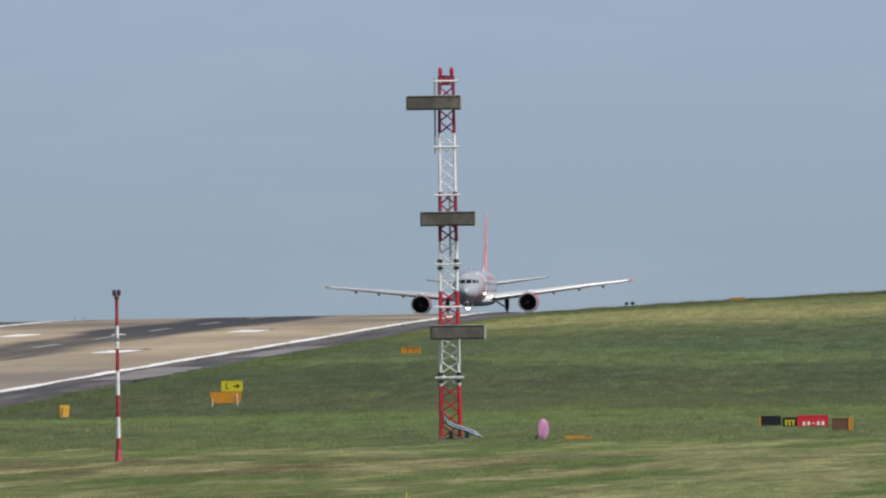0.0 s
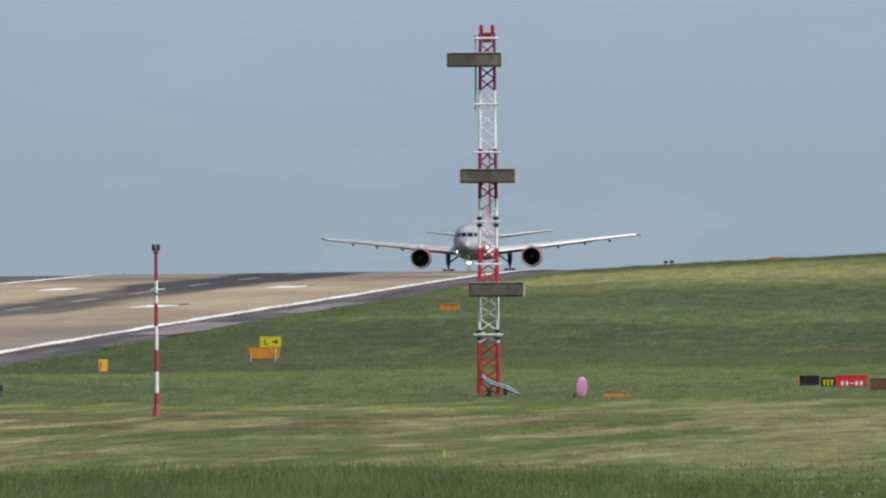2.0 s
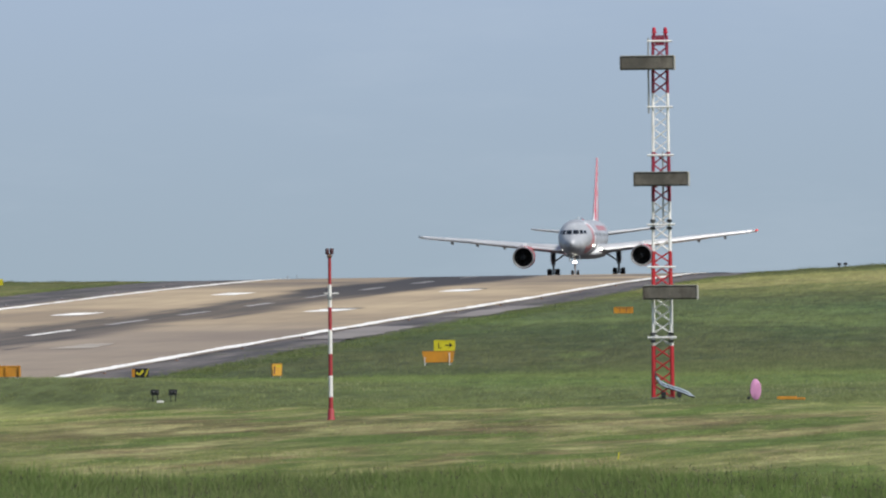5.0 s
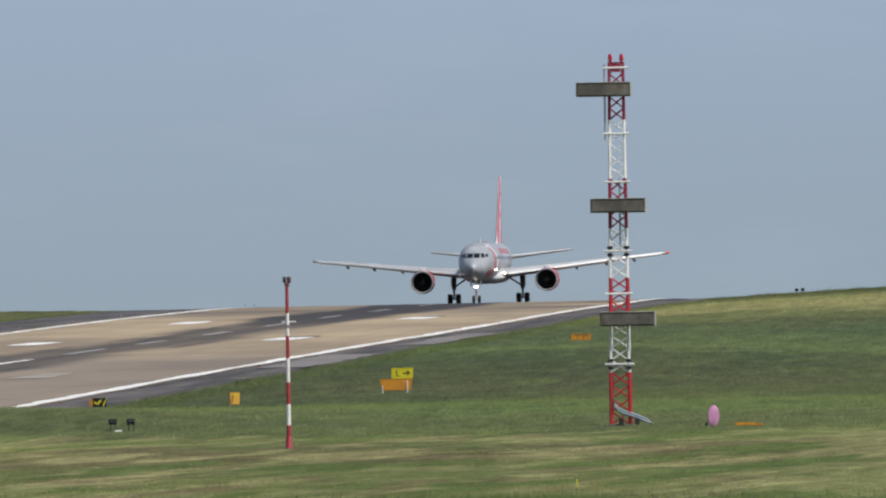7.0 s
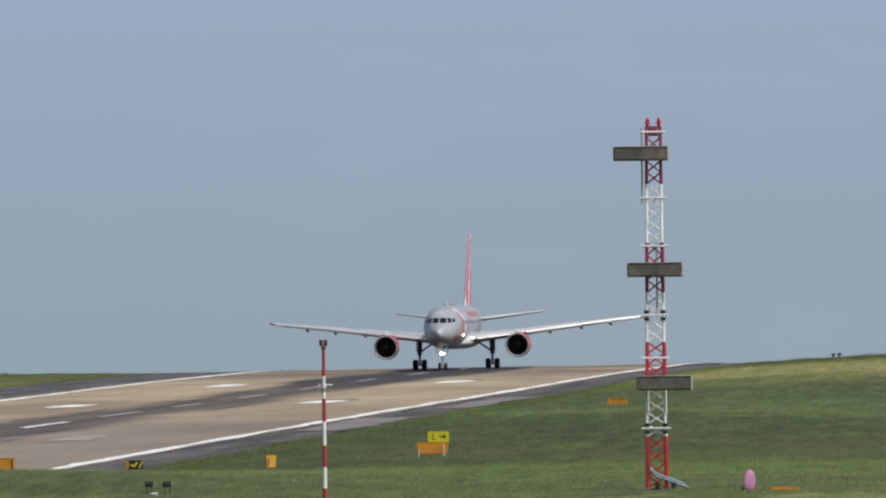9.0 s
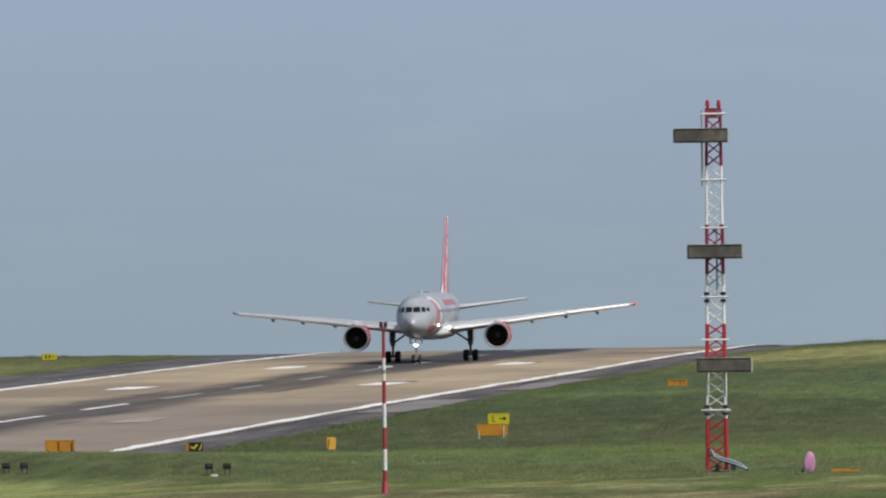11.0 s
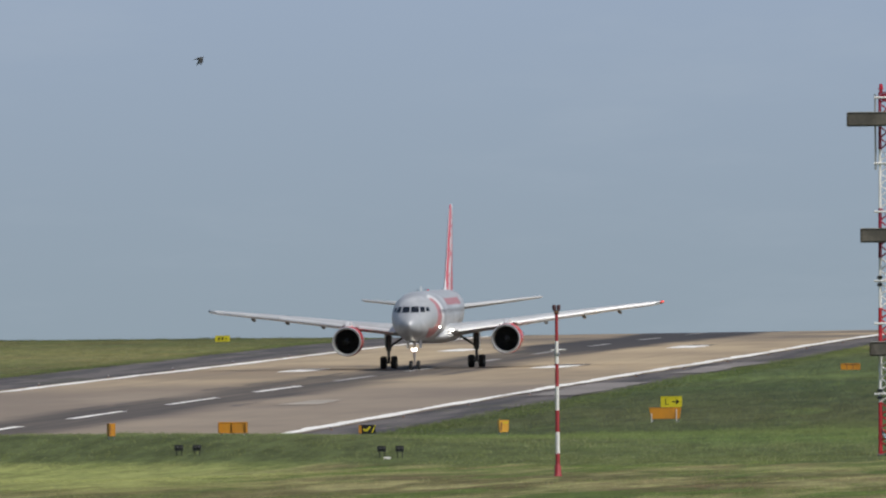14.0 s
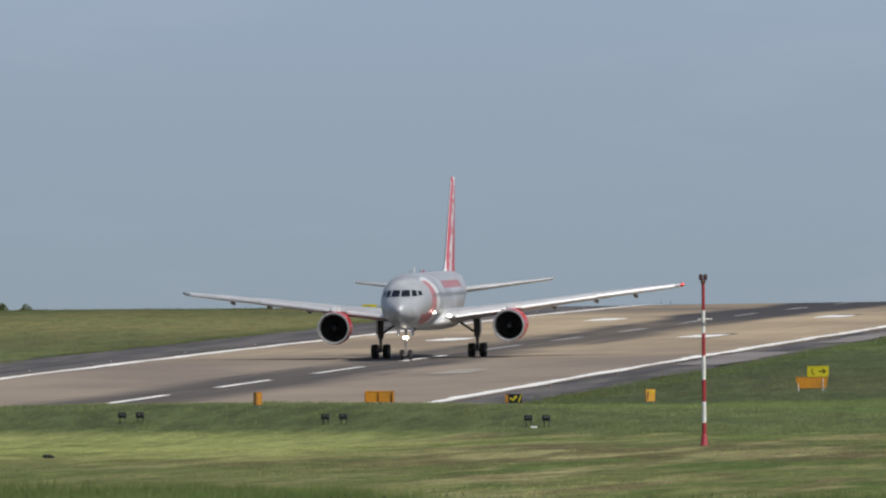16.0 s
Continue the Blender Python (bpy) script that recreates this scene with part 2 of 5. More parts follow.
def runway_material():
    """Pale worn asphalt with a dark rubbered middle; x is measured from the centre line."""
    m, tree, b = nodes_of("worn_runway")
    sep = tree.nodes.new("ShaderNodeSeparateXYZ")
    tree.links.new(place(tree), sep.inputs[0])
    x = sep.outputs[0]
    wob = maths(tree, "MULTIPLY_ADD", grain(tree, 0.02, place(tree, (1.5, 0.5, 1))), 10.0, -5.0)
    d = maths(tree, "ABSOLUTE", maths(tree, "ADD", x, wob))
    streak = grain(tree, 0.5, place(tree, (1.6, 0.02, 1)), 5.0)
    y = sep.outputs[1]
    heavy = step(tree, maths(tree, "ADD", y, maths(tree, "MULTIPLY", wob, 24.0)), 1700.0, 1950.0)
    rub = maths(tree, "SUBTRACT", 1.0, step(tree, maths(tree, "SUBTRACT", d, maths(tree, "MULTIPLY", heavy, 1.6)), 2.5, 7.0))
    rub = maths(tree, "MULTIPLY", rub, maths(tree, "MULTIPLY_ADD", streak, 0.9, 0.30))
    rub = maths(tree, "MINIMUM", 0.97, maths(tree, "MULTIPLY", rub, maths(tree, "MULTIPLY_ADD", heavy, 0.70, 1.12)))
    tone = step(tree, grain(tree, 0.03, place(tree, (1.5, 0.4, 1)), 5.0), 0.35, 0.68)
    pale = mix(tree, tone, (0.270, 0.215, 0.155, 1), (0.440, 0.352, 0.235, 1))
    pale = mix(tree, maths(tree, "MULTIPLY", step(tree, streak, 0.45, 0.7), 0.3), pale, (0.180, 0.150, 0.125, 1))
    # the nearer stretch is greyer, and crossed by paving joints
    grey = maths(tree, "SUBTRACT", 1.0, step(tree, maths(tree, "ADD", y, maths(tree, "MULTIPLY", wob, 6.0)), 1440.0, 1600.0))
    pale = mix(tree, maths(tree, "MULTIPLY", grey, 0.72), pale, mix(tree, tone, (0.195, 0.165, 0.145, 1), (0.250, 0.212, 0.180, 1)))
    dark = maths(tree, "MULTIPLY", step(tree, y, 1830.0, 1990.0), step(tree, grain(tree, 0.03, place(tree, (1.2, 0.6, 1))), 0.34, 0.58))
    pale = mix(tree, maths(tree, "MULTIPLY", dark, 0.75), pale, (0.085, 0.080, 0.080, 1))
    c = mix(tree, rub, pale, mix(tree, heavy, (0.075, 0.068, 0.066, 1), (0.048, 0.047, 0.052, 1)))
    tree.links.new(c, b.inputs["Base Color"])
    b.inputs["Roughness"].default_value = 0.9
    b.inputs["Specular IOR Level"].default_value = 0.2
    n = add(tree, "ShaderNodeBump", Strength=0.3, Distance=0.02)
    tree.links.new(grain(tree, 8.0), n.inputs["Height"])
    tree.links.new(n.outputs[0], b.inputs["Normal"])
    return m


def shoulder_material():
    """Old dark asphalt, streaked along the runway, with paler repairs and moss at its edges."""
    m, tree, b = nodes_of("dark_asphalt")
    long_ = grain(tree, 0.5, place(tree, (1.0, 0.030, 1)), 5.0, 0.65)
    spot = grain(tree, 0.35, place(tree, (1.0, 0.16, 1)), 5.0, 0.65)
    c = mix(tree, step(tree, long_, 0.38, 0.62), (0.066, 0.063, 0.068, 1), (0.135, 0.123, 0.120, 1))
    c = mix(tree, maths(tree, "MULTIPLY", step(tree, spot, 0.56, 0.68), 0.6), c, (0.225, 0.200, 0.180, 1))
    c = mix(tree, maths(tree, "MULTIPLY", step(tree, grain(tree, 0.22, place(tree, (1.0, 0.22, 1)), 6.0, 0.7), 0.54, 0.64), 0.65), c, (0.066, 0.068, 0.042, 1))
    tree.links.new(c, b.inputs["Base Color"])
    b.inputs["Roughness"].default_value = 0.9
    b.inputs["Specular IOR Level"].default_value = 0.2
    n = add(tree, "ShaderNodeBump", Strength=0.3, Distance=0.02)
    tree.links.new(grain(tree, 6.0), n.inputs["Height"])
    tree.links.new(n.outputs[0], b.inputs["Normal"])
    return m


SKY_M = sky_material()
GRASS_M = grass_material()
RUNWAY_M = runway_material()
SHOULDER_M = shoulder_material()
PATCH_M = plain("pale_asphalt", (0.225, 0.205, 0.195), 0.9, 0, 0.4, 0.1)
SKID_M = plain("rubber_on_asphalt", (0.075, 0.068, 0.066), 0.85, 0, 0.5, 0.2)
LINE_M = plain("worn_white_paint", (0.88, 0.87, 0.83), 0.7, 0, 0.18, 0.4)
RUBBED_M = plain("rubbered_white_paint", (0.40, 0.39, 0.385), 0.8, 0, 0.4, 0.3)
FADED_M = plain("faded_white_paint", (0.36, 0.32, 0.27), 0.8, 0, 0.3, 0.4)
WHITE_M = plain("white_paint", (0.80, 0.80, 0.78), 0.45, 0, 0.2, 3, dirt=0.15)
RED_M = plain("red_paint", (0.43, 0.020, 0.030), 0.4, 0, 0.3, 3, dirt=0.1)
CRIMSON_M = plain("dark_crimson", (0.26, 0.016, 0.045), 0.5, 0, 0.35, 3, dirt=0.2)
POLE_RED_M = plain("faded_red_paint", (0.36, 0.035, 0.045), 0.5, 0, 0.3, 3, dirt=0.15)
DARK_M = plain("dark_fittings", (0.03, 0.032, 0.033), 0.5, 0.2, 0.4, 5)
STEEL_M = plain("galvanised_steel", (0.45, 0.46, 0.47), 0.45, 0.7, 0.3, 4)
ANT_M = plain("weathered_radome", (0.150, 0.138, 0.115), 0.7, 0, 0.9, 2.4, dirt=0.7)
ANT_SUNLIT_M = plain("radome_sunlit_tint", (0.50, 0.49, 0.45), 0.55, 0, 0.3, 3, dirt=0.2)
YELLOW_M = plain("sign_yellow", (0.62, 0.55, 0.02), 0.4, 0, 0.2, 3, dirt=0.1)
AMBER_M = plain("amber_paint", (0.74, 0.40, 0.05), 0.45, 0, 0.25, 3, dirt=0.15)
ORANGE_M = plain("weathered_orange_paint", (0.62, 0.27, 0.02), 0.5, 0, 0.3, 2, dirt=0.25)
BLACK_M = plain("sign_black", (0.012, 0.012, 0.013), 0.4, 0, 0.3, 3)
SIGN_RED_M = plain("sign_red", (0.60, 0.03, 0.04), 0.4, 0, 0.2, 3)
PINK_M = plain("pink_board", (0.66, 0.30, 0.52), 0.5, 0, 0.2, 2)
HOSE_M = plain("pale_conduit", (0.42, 0.52, 0.62), 0.4, 0, 0.2, 4)
HEAD_M = plain("dark_red_housing", (0.060, 0.018, 0.022), 0.5, 0, 0.4, 5)
BROWN_M = plain("brown_board", (0.16, 0.075, 0.04), 0.6, 0, 0.4, 3)
LAMP_RED_M = plain("red_lamp_glass", (0.46, 0.02, 0.045), 0.2, 0, 0.15, 4)
GLASS_M = plain("dark_glass", (0.012, 0.014, 0.018), 0.08, 0, 0.2, 1)
RUBBER_M = plain("tyre_rubber", (0.016, 0.016, 0.017), 0.8, 0, 0.4, 4)
HUB_M = plain("wheel_hub", (0.30, 0.30, 0.31), 0.4, 0.5, 0.3, 4)
GEAR_M = plain("landing_gear_grey", (0.10, 0.105, 0.11), 0.45, 0.2, 0.4, 3)
NOSE_GEAR_M = plain("nose_strut_paint", (0.45, 0.40, 0.38), 0.5, 0.2, 0.4, 3)
WING_M = plain("wing_grey", (0.54, 0.56, 0.575), 0.35, 0.15, 0.2, 0.6, dirt=0.1)
CHROME_M = plain("polished_lip", (0.58, 0.59, 0.61), 0.36, 0.7, 0.15, 2)
SLAT_M = plain("slat_metal", (0.62, 0.63, 0.65), 0.4, 0.12, 0.15, 0.8)
FAN_M = plain("fan_blades", (0.018, 0.019, 0.022), 0.4, 0.4, 0.4, 4)
NACELLE_M = plain("nacelle_red", (0.56, 0.028, 0.030), 0.28, 0, 0.2, 0.8, dirt=0.08)
LIGHT_M = glowing("landing_light", (1.0, 0.93, 0.80), 14.0)
BEACON_M = glowing("red_light", (1.0, 0.05, 0.03), 0.8)
BLADE_M = blade_material("long_grass", (0.188, 0.290, 0.076), (0.242, 0.338, 0.098), (0.385, 0.388, 0.172))
FIELD_M = field_blade_material("field_grass_blades", 1.16, 0.5, 0.22)
SLOPE_M = field_blade_material("slope_grass_blades", 1.14, 0.36, 0.10)
MOWN_M = field_blade_material("mown_grass_blades", 1.15, 0.7)
ROUGH_M = blade_material("rough_grass_blades", (0.165, 0.235, 0.072), (0.190, 0.260, 0.082), (0.260, 0.290, 0.118), 0.5)
WEED_M = blade_material("pale_weed_blades", (0.150, 0.190, 0.080), (0.230, 0.250, 0.130), (0.340, 0.340, 0.200), 0.4)
SEED_M = plain("seed_head_brown", (0.078, 0.076, 0.042), 0.9, 0, 0.4, 0.3)
CREST_M = blade_material("crest_grass_blades", (0.120, 0.160, 0.065), (0.150, 0.190, 0.078), (0.230, 0.230, 0.115), 0.5)
UMBEL_M = plain("umbel_white", (0.36, 0.39, 0.27), 0.8, 0, 0.3, 6)


# ---- helpers for meshes ----
def mesh_of(name, bm, material, smooth=True):
    me = bpy.data.meshes.new(name)
    bmesh.ops.recalc_face_normals(bm, faces=bm.faces)
    bm.to_mesh(me)
    bm.free()
    for mt in material if isinstance(material, (list, tuple)) else [material]:
        me.materials.append(mt)
    if smooth:
        me.shade_smooth()
        me.set_sharp_from_angle(angle=radians(38))
    return me


def part(name, bm, material, parent=None, label="", m=None, smooth=True):
    ob = new(name, mesh_of(name, bm, material, smooth))
    if parent is not None:
        ob.parent = parent
    if m is not None:
        ob.matrix_basis = m
    if label:
        tagged(ob, label)
    return ob


def empty(name, m, label, category, group="", kind=""):
    ob = new(name)
    ob.empty_display_size = 0.3
    ob.matrix_basis = m
    return tagged(ob, label, category, group, kind)


def box(bm, cx, cy, cz, sx, sy, sz, bevel=0.0, m=None):
    r = bmesh.ops.create_cube(bm, size=1.0, matrix=Matrix.Translation((cx, cy, cz)) @ Matrix.Diagonal((sx, sy, sz, 1)))
    vs = r["verts"]
    if bevel:
        es = list({e for v in vs for e in v.link_edges})
        r = bmesh.ops.bevel(bm, geom=es, offset=bevel, segments=2, affect="EDGES")
        vs = list({v for f in r["faces"] for v in f.verts} | {v for v in vs if v.is_valid})
    if m is not None:
        bmesh.ops.transform(bm, matrix=m, verts=[v for v in vs if v.is_valid])
    return bm


def rod(bm, a, b, r0, r1=None, seg=8):
    a, b = Vector(a), Vector(b)
    d = b - a
    m = Matrix.Translation((a + b) / 2) @ d.to_track_quat("Z", "Y").to_matrix().to_4x4()
    bmesh.ops.create_cone(bm, cap_ends=True, segments=seg, radius1=r0, radius2=r0 if r1 is None else r1, depth=d.length, matrix=m)
    return bm


def spin(bm, profile, axis="Y", seg=24, close=False):
    """A turned shape from (radius, along) pairs about an axis through the origin."""
    rings = []
    for r, a in profile:
        ring = []
        for k in range(seg):
            w = 2 * math.pi * k / seg
            c, s = r * math.cos(w), r * math.sin(w)
            ring.append(bm.verts.new((c, a, s) if axis == "Y" else (c, s, a) if axis == "Z" else (a, c, s)))
        rings.append(ring)
    for p, q in zip(rings, rings[1:]):
        for k in range(seg):
            bm.faces.new((p[k], p[(k + 1) % seg], q[(k + 1) % seg], q[k]))
    if close:
        bm.faces.new(rings[0])
        bm.faces.new(rings[-1])
    return bm


def loft(bm, rings, cap=True):
    vs = [[bm.verts.new(p) for p in ring] for ring in rings]
    n = len(vs[0])
    for p, q in zip(vs, vs[1:]):
        for k in range(n):
            bm.faces.new((p[k], p[(k + 1) % n], q[(k + 1) % n], q[k]))
    if cap:
        bm.faces.new(vs[0])
        bm.faces.new(vs[-1])
    return bm


# ---- the lie of the land ----
RUN_Y = [400, 600, 900, 1000, 1100, 1238, 1336, 1478, 1693, 1932, 2044, 2150, 2252, 2435, 2700, 3200, 4900]
RUN_Z = [-9.8, -9.5, -8.4, -7.9, -7.2, -6.19, -5.33, -4.13, -2.47, -0.65, -0.06, -0.22, -0.42, -1.1, -2.9, -8.0, -40.0]
FLD_Y = [-400, 0, 60, 250, 366, 560, 740, 878, 906, 960, 1120, 1238]
FAR_Y = [300, 740, 888, 932, 1000, 1120, 1238, 1330, 1420]
FAR_Z = [-5.42, -5.42, -5.53, -5.47, -5.32, -5.35, -5.35, -5.05, -4.60]
FLD_Z = [-1.7, -1.65, -2.2, -4.9, -5.42, -5.42, -5.42, -5.42, -4.62, -4.95, -5.75, -6.19]


def curve(y, ys, zs):
    """A smooth height along y."""
    ys, zs = np.array(ys, float), np.array(zs, float)
    y = np.clip(np.asarray(y, float), ys[0], ys[-1])
    m = np.gradient(zs, ys)
    i = np.clip(np.searchsorted(ys, y) - 1, 0, len(ys) - 2)
    h = ys[i + 1] - ys[i]
    s = (y - ys[i]) / h
    return ((2 * s**3 - 3 * s**2 + 1) * zs[i] + (s**3 - 2 * s**2 + s) * h * m[i]
            + (-2 * s**3 + 3 * s**2) * zs[i + 1] + (s**3 - s**2) * h * m[i + 1])


def ramp(v, a, b):
    s = np.clip((np.asarray(v, float) - a) / (b - a), 0, 1)
    return s * s * (3 - 2 * s)


TILT = 0.006          # the runway falls a little across


def runway_z(x, y):
    return curve(y, RUN_Y, RUN_Z) + TILT * (np.asarray(x, float) - XC)


def ground_z(x, y):
    """The height of the ground (grass) anywhere."""
    x, y = np.asarray(x, float), np.asarray(y, float)
    base = curve(y, RUN_Y, RUN_Z) + TILT * np.clip(x - XC, -40, 40)
    field = curve(y, FLD_Y, FLD_Z)
    field = field + 0.05 * np.sin(x * 0.21 + 1.0) * ramp(y, 880, 906) * (1 - ramp(y, 940, 1100))
    open_side = ramp(x, -76.0, -58.0)
    field = np.where(y > 700, field + (curve(y, FAR_Y, FAR_Z) - field) * open_side, field)
    right = ramp(x, -101.0, -96.5) * ((1 - ramp(y, 1100, 1238)) * (1 - open_side) + (1 - ramp(y, 1180, 1400)) * open_side)
    near = 1 - ramp(y, 350, 420)          # before the runway's end the field is one
    z = base + (field - base) * np.maximum(right, near)
    z = z + 0.0445 * np.clip(x + 95, 0, 120) * ramp(y, 1350, 2000) * (1 - ramp(y, 2100, 2900))
    z = z - 0.08 * ((x > -156) & (x < -95) & (y > 420))
    return z


def tz(x, y):
    return float(ground_z(x, y))


Y_GRID = sorted(set(list(np.arange(-400, 350, 25.0)) + list(np.arange(350, 2300, 5.0)) + list(np.arange(2300, 2800, 20.0)) + list(np.arange(2800, 4901, 150.0))))


def ground():
    xs = sorted(set(list(np.arange(-4500, -600, 300.0)) + list(np.arange(-600, -240, 40.0)) + list(np.arange(-240, 60, 2.0)) + list(np.arange(60, 400, 40.0)) + list(np.arange(400, 4501, 300.0))))
    gx, gy = np.meshgrid(np.array(xs), np.array(Y_GRID))
    gz = ground_z(gx, gy)
    n, m = len(Y_GRID), len(xs)
    verts = np.column_stack([gx.ravel(), gy.ravel(), gz.ravel()])
    faces = [(j * m + i, j * m + i + 1, (j + 1) * m + i + 1, (j + 1) * m + i) for j in range(n - 1) for i in range(m - 1)]
    me = bpy.data.meshes.new("ground")
    me.from_pydata(verts.tolist(), [], faces)
    me.materials.append(GRASS_M)
    me.shade_smooth()
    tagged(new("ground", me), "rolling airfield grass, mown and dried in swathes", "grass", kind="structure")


def strip(name, x0, x1, y0, y1, up, material, parent=None, columns=8, wave=0.0):
    """A strip laid along the runway, up metres above its surface, in the runway's own space."""
    ys = [y0] + [y for y in Y_GRID if y0 < y < y1] + [y1]
    bm = bmesh.new()
    rows = []
    for y in ys:
        a = x0 + wave * (noise.noise((y * 0.03, 1.7, 0)) + 0.8 * noise.noise((y * 0.11, 4.0, 0)))
        b = x1 + wave * (noise.noise((y * 0.03, 7.1, 0)) + 0.8 * noise.noise((y * 0.11, 9.0, 0)))
        rows.append([bm.verts.new((a + (b - a) * k / columns, y, float(runway_z(XC + a + (b - a) * k / columns, y)) + up)) for k in range(columns + 1)])
    for p, q in zip(rows, rows[1:]):
        for k in range(columns):
            bm.faces.new((p[k], p[k + 1], q[k + 1], q[k]))
    ob = part(name, bm, material, parent, smooth=False)
    if parent is None:
        ob.matrix_basis = Matrix.Translation((XC, 0, 0))
    return ob


def runway():
    sh = strip("runway_shoulder", -33.5, 28.0, 430, 3300, 0.0, SHOULDER_M, wave=1.6)
    tagged(sh, "dark asphalt shoulder beside the runway", "pavement", kind="structure")
    rw = strip("runway", -23.0, 22.6, 430, 3300, 0.04, RUNWAY_M)
    tagged(rw, "pale worn runway with dark rubbered middle and white markings", "runway", kind="structure")
    for x0, x1 in ((-22.25, -21.15), (21.2, 22.25)):
        strip("edge_line", x0, x1, 430, 3300, 0.07, LINE_M, rw, 1, wave=0.42)
    for k in range(18):
        y = 1025.0 + 74.4 * k
        strip("centre_stripe", -0.34, 0.34, y, y + (39 if y < 1600 else 29), 0.07, LINE_M if y < 1500 else RUBBED_M, rw, 1, wave=0.16)
    for y in (1632.0, 1811.0):
        for x0, x1 in ((-12.1, -8.9), (8.8, 12.2)):
            strip("touchdown_bar", x0 + 0.3, x1 - 0.3, y, y + 23, 0.07, LINE_M, rw, 1, wave=0.5)
        strip("skid_mark", 9.4, 12.0, y + 23.5, y + 33, 0.055, SKID_M, rw, 1, wave=0.6)
    strip("faded_bar", 8.8, 11.4, 1384, 1412, 0.07, FADED_M, rw, 1, wave=0.5)
    rng = random.Random(11)
    for k in range(16):
        x, y, n = rng.choice((-1, 1)) * rng.uniform(2.5, 6.5), rng.uniform(1300, 2000), rng.uniform(18, 60)
        strip("skid_mark", x, x + rng.uniform(0.25, 0.5), y, y + n, 0.055, SKID_M, rw, 1, wave=0.3)
    strip("shoulder_patch", 24.5, 27.4, 1570, 1660, 0.05, PATCH_M, sh, 2, 0.6)
    strip("shoulder_patch", 23.3, 27.3, 1420, 1503, 0.05, PATCH_M, sh, 2, 0.7)


def backdrop():
    bm = bmesh.new()
    r, pts = 4700.0, []
    for k in range(41):
        w = radians(-40 + 2 * k)
        pts.append([bm.verts.new((r * math.sin(w), r * math.cos(w), z)) for z in (-150, 0, 150, 450)])
    for p, q in zip(pts, pts[1:]):
        for k in range(3):
            bm.faces.new((p[k], q[k], q[k + 1], p[k + 1]))
    ob = part("backdrop", bm, SKY_M)
    tagged(ob, "hazy blue-grey sky with faint thin cloud", "sky", kind="structure")


ground()
runway()
backdrop()


# ---- the airliner: nose at its origin, pointing to -y, wheels at z = 0 ----
def fuselage_paint():
    """Silver-grey paint with a red roundel, a pale swirl and red title bars along each side."""
    m, tree, b = nodes_of("silver_livery")
    sep = tree.nodes.new("ShaderNodeSeparateXYZ")
    tree.links.new(place(tree), sep.inputs[0])
    x, y, z = sep.outputs
    c = mix(tree, step(tree, grain(tree, 0.5), 0.35, 0.7), (0.335, 0.357, 0.388, 1), (0.49, 0.512, 0.542, 1))
    side = step(tree, maths(tree, "ABSOLUTE", x), 0.9, 1.0)

    def disc(cy, cz, r, sy=1.0):
        a = maths(tree, "POWER", maths(tree, "DIVIDE", maths(tree, "SUBTRACT", y, cy), sy), 2.0)
        d = maths(tree, "SQRT", maths(tree, "ADD", a, maths(tree, "POWER", maths(tree, "SUBTRACT", z, cz), 2.0)))
        return maths(tree, "SUBTRACT", 1.0, step(tree, d, r - 0.06, r + 0.06))

    def bar(y0, y1, z0, z1):
        a = maths(tree, "MULTIPLY", maths(tree, "GREATER_THAN", y, y0), maths(tree, "LESS_THAN", y, y1))
        return maths(tree, "MULTIPLY", a, maths(tree, "MULTIPLY", maths(tree, "GREATER_THAN", z, z0), maths(tree, "LESS_THAN", z, z1)))

    red, white, title = (0.46, 0.055, 0.065, 1), (0.72, 0.73, 0.74, 1), (0.42, 0.13, 0.14, 1)
    c = mix(tree, maths(tree, "MULTIPLY", side, disc(7.95, 4.3, 1.88, 2.7)), c, white)
    c = mix(tree, maths(tree, "MULTIPLY", maths(tree, "MULTIPLY", side, 0.8), disc(6.6, 4.2, 1.70, 2.4)), c, red)
    c = mix(tree, maths(tree, "MULTIPLY", side, disc(3.9, 4.75, 1.34, 2.2)), c, (0.40, 0.42, 0.445, 1))
    for k in range(7):
        c = mix(tree, maths(tree, "MULTIPLY", side, bar(18.5 + 2.0 * k, 20.2 + 2.0 * k, 5.25, 5.80)), c, title)
    # rows of cabin windows and the panel joints
    row = maths(tree, "LESS_THAN", maths(tree, "FRACT", maths(tree, "MULTIPLY", y, 1.0 / 0.51)), 0.5)
    win = maths(tree, "MULTIPLY", row, bar(8.6, 37.0, 4.62, 4.95))
    c = mix(tree, maths(tree, "MULTIPLY", side, win), c, (0.04, 0.045, 0.05, 1))
    seam = maths(tree, "LESS_THAN", maths(tree, "FRACT", maths(tree, "MULTIPLY", y, 0.26)), 0.012)
    c = mix(tree, maths(tree, "MULTIPLY", seam, 0.45), c, (0.16, 0.17, 0.18, 1))
    tree.links.new(c, b.inputs["Base Color"])
    b.inputs["Roughness"].default_value = 0.42
    b.inputs["Metallic"].default_value = 0.15
    return m


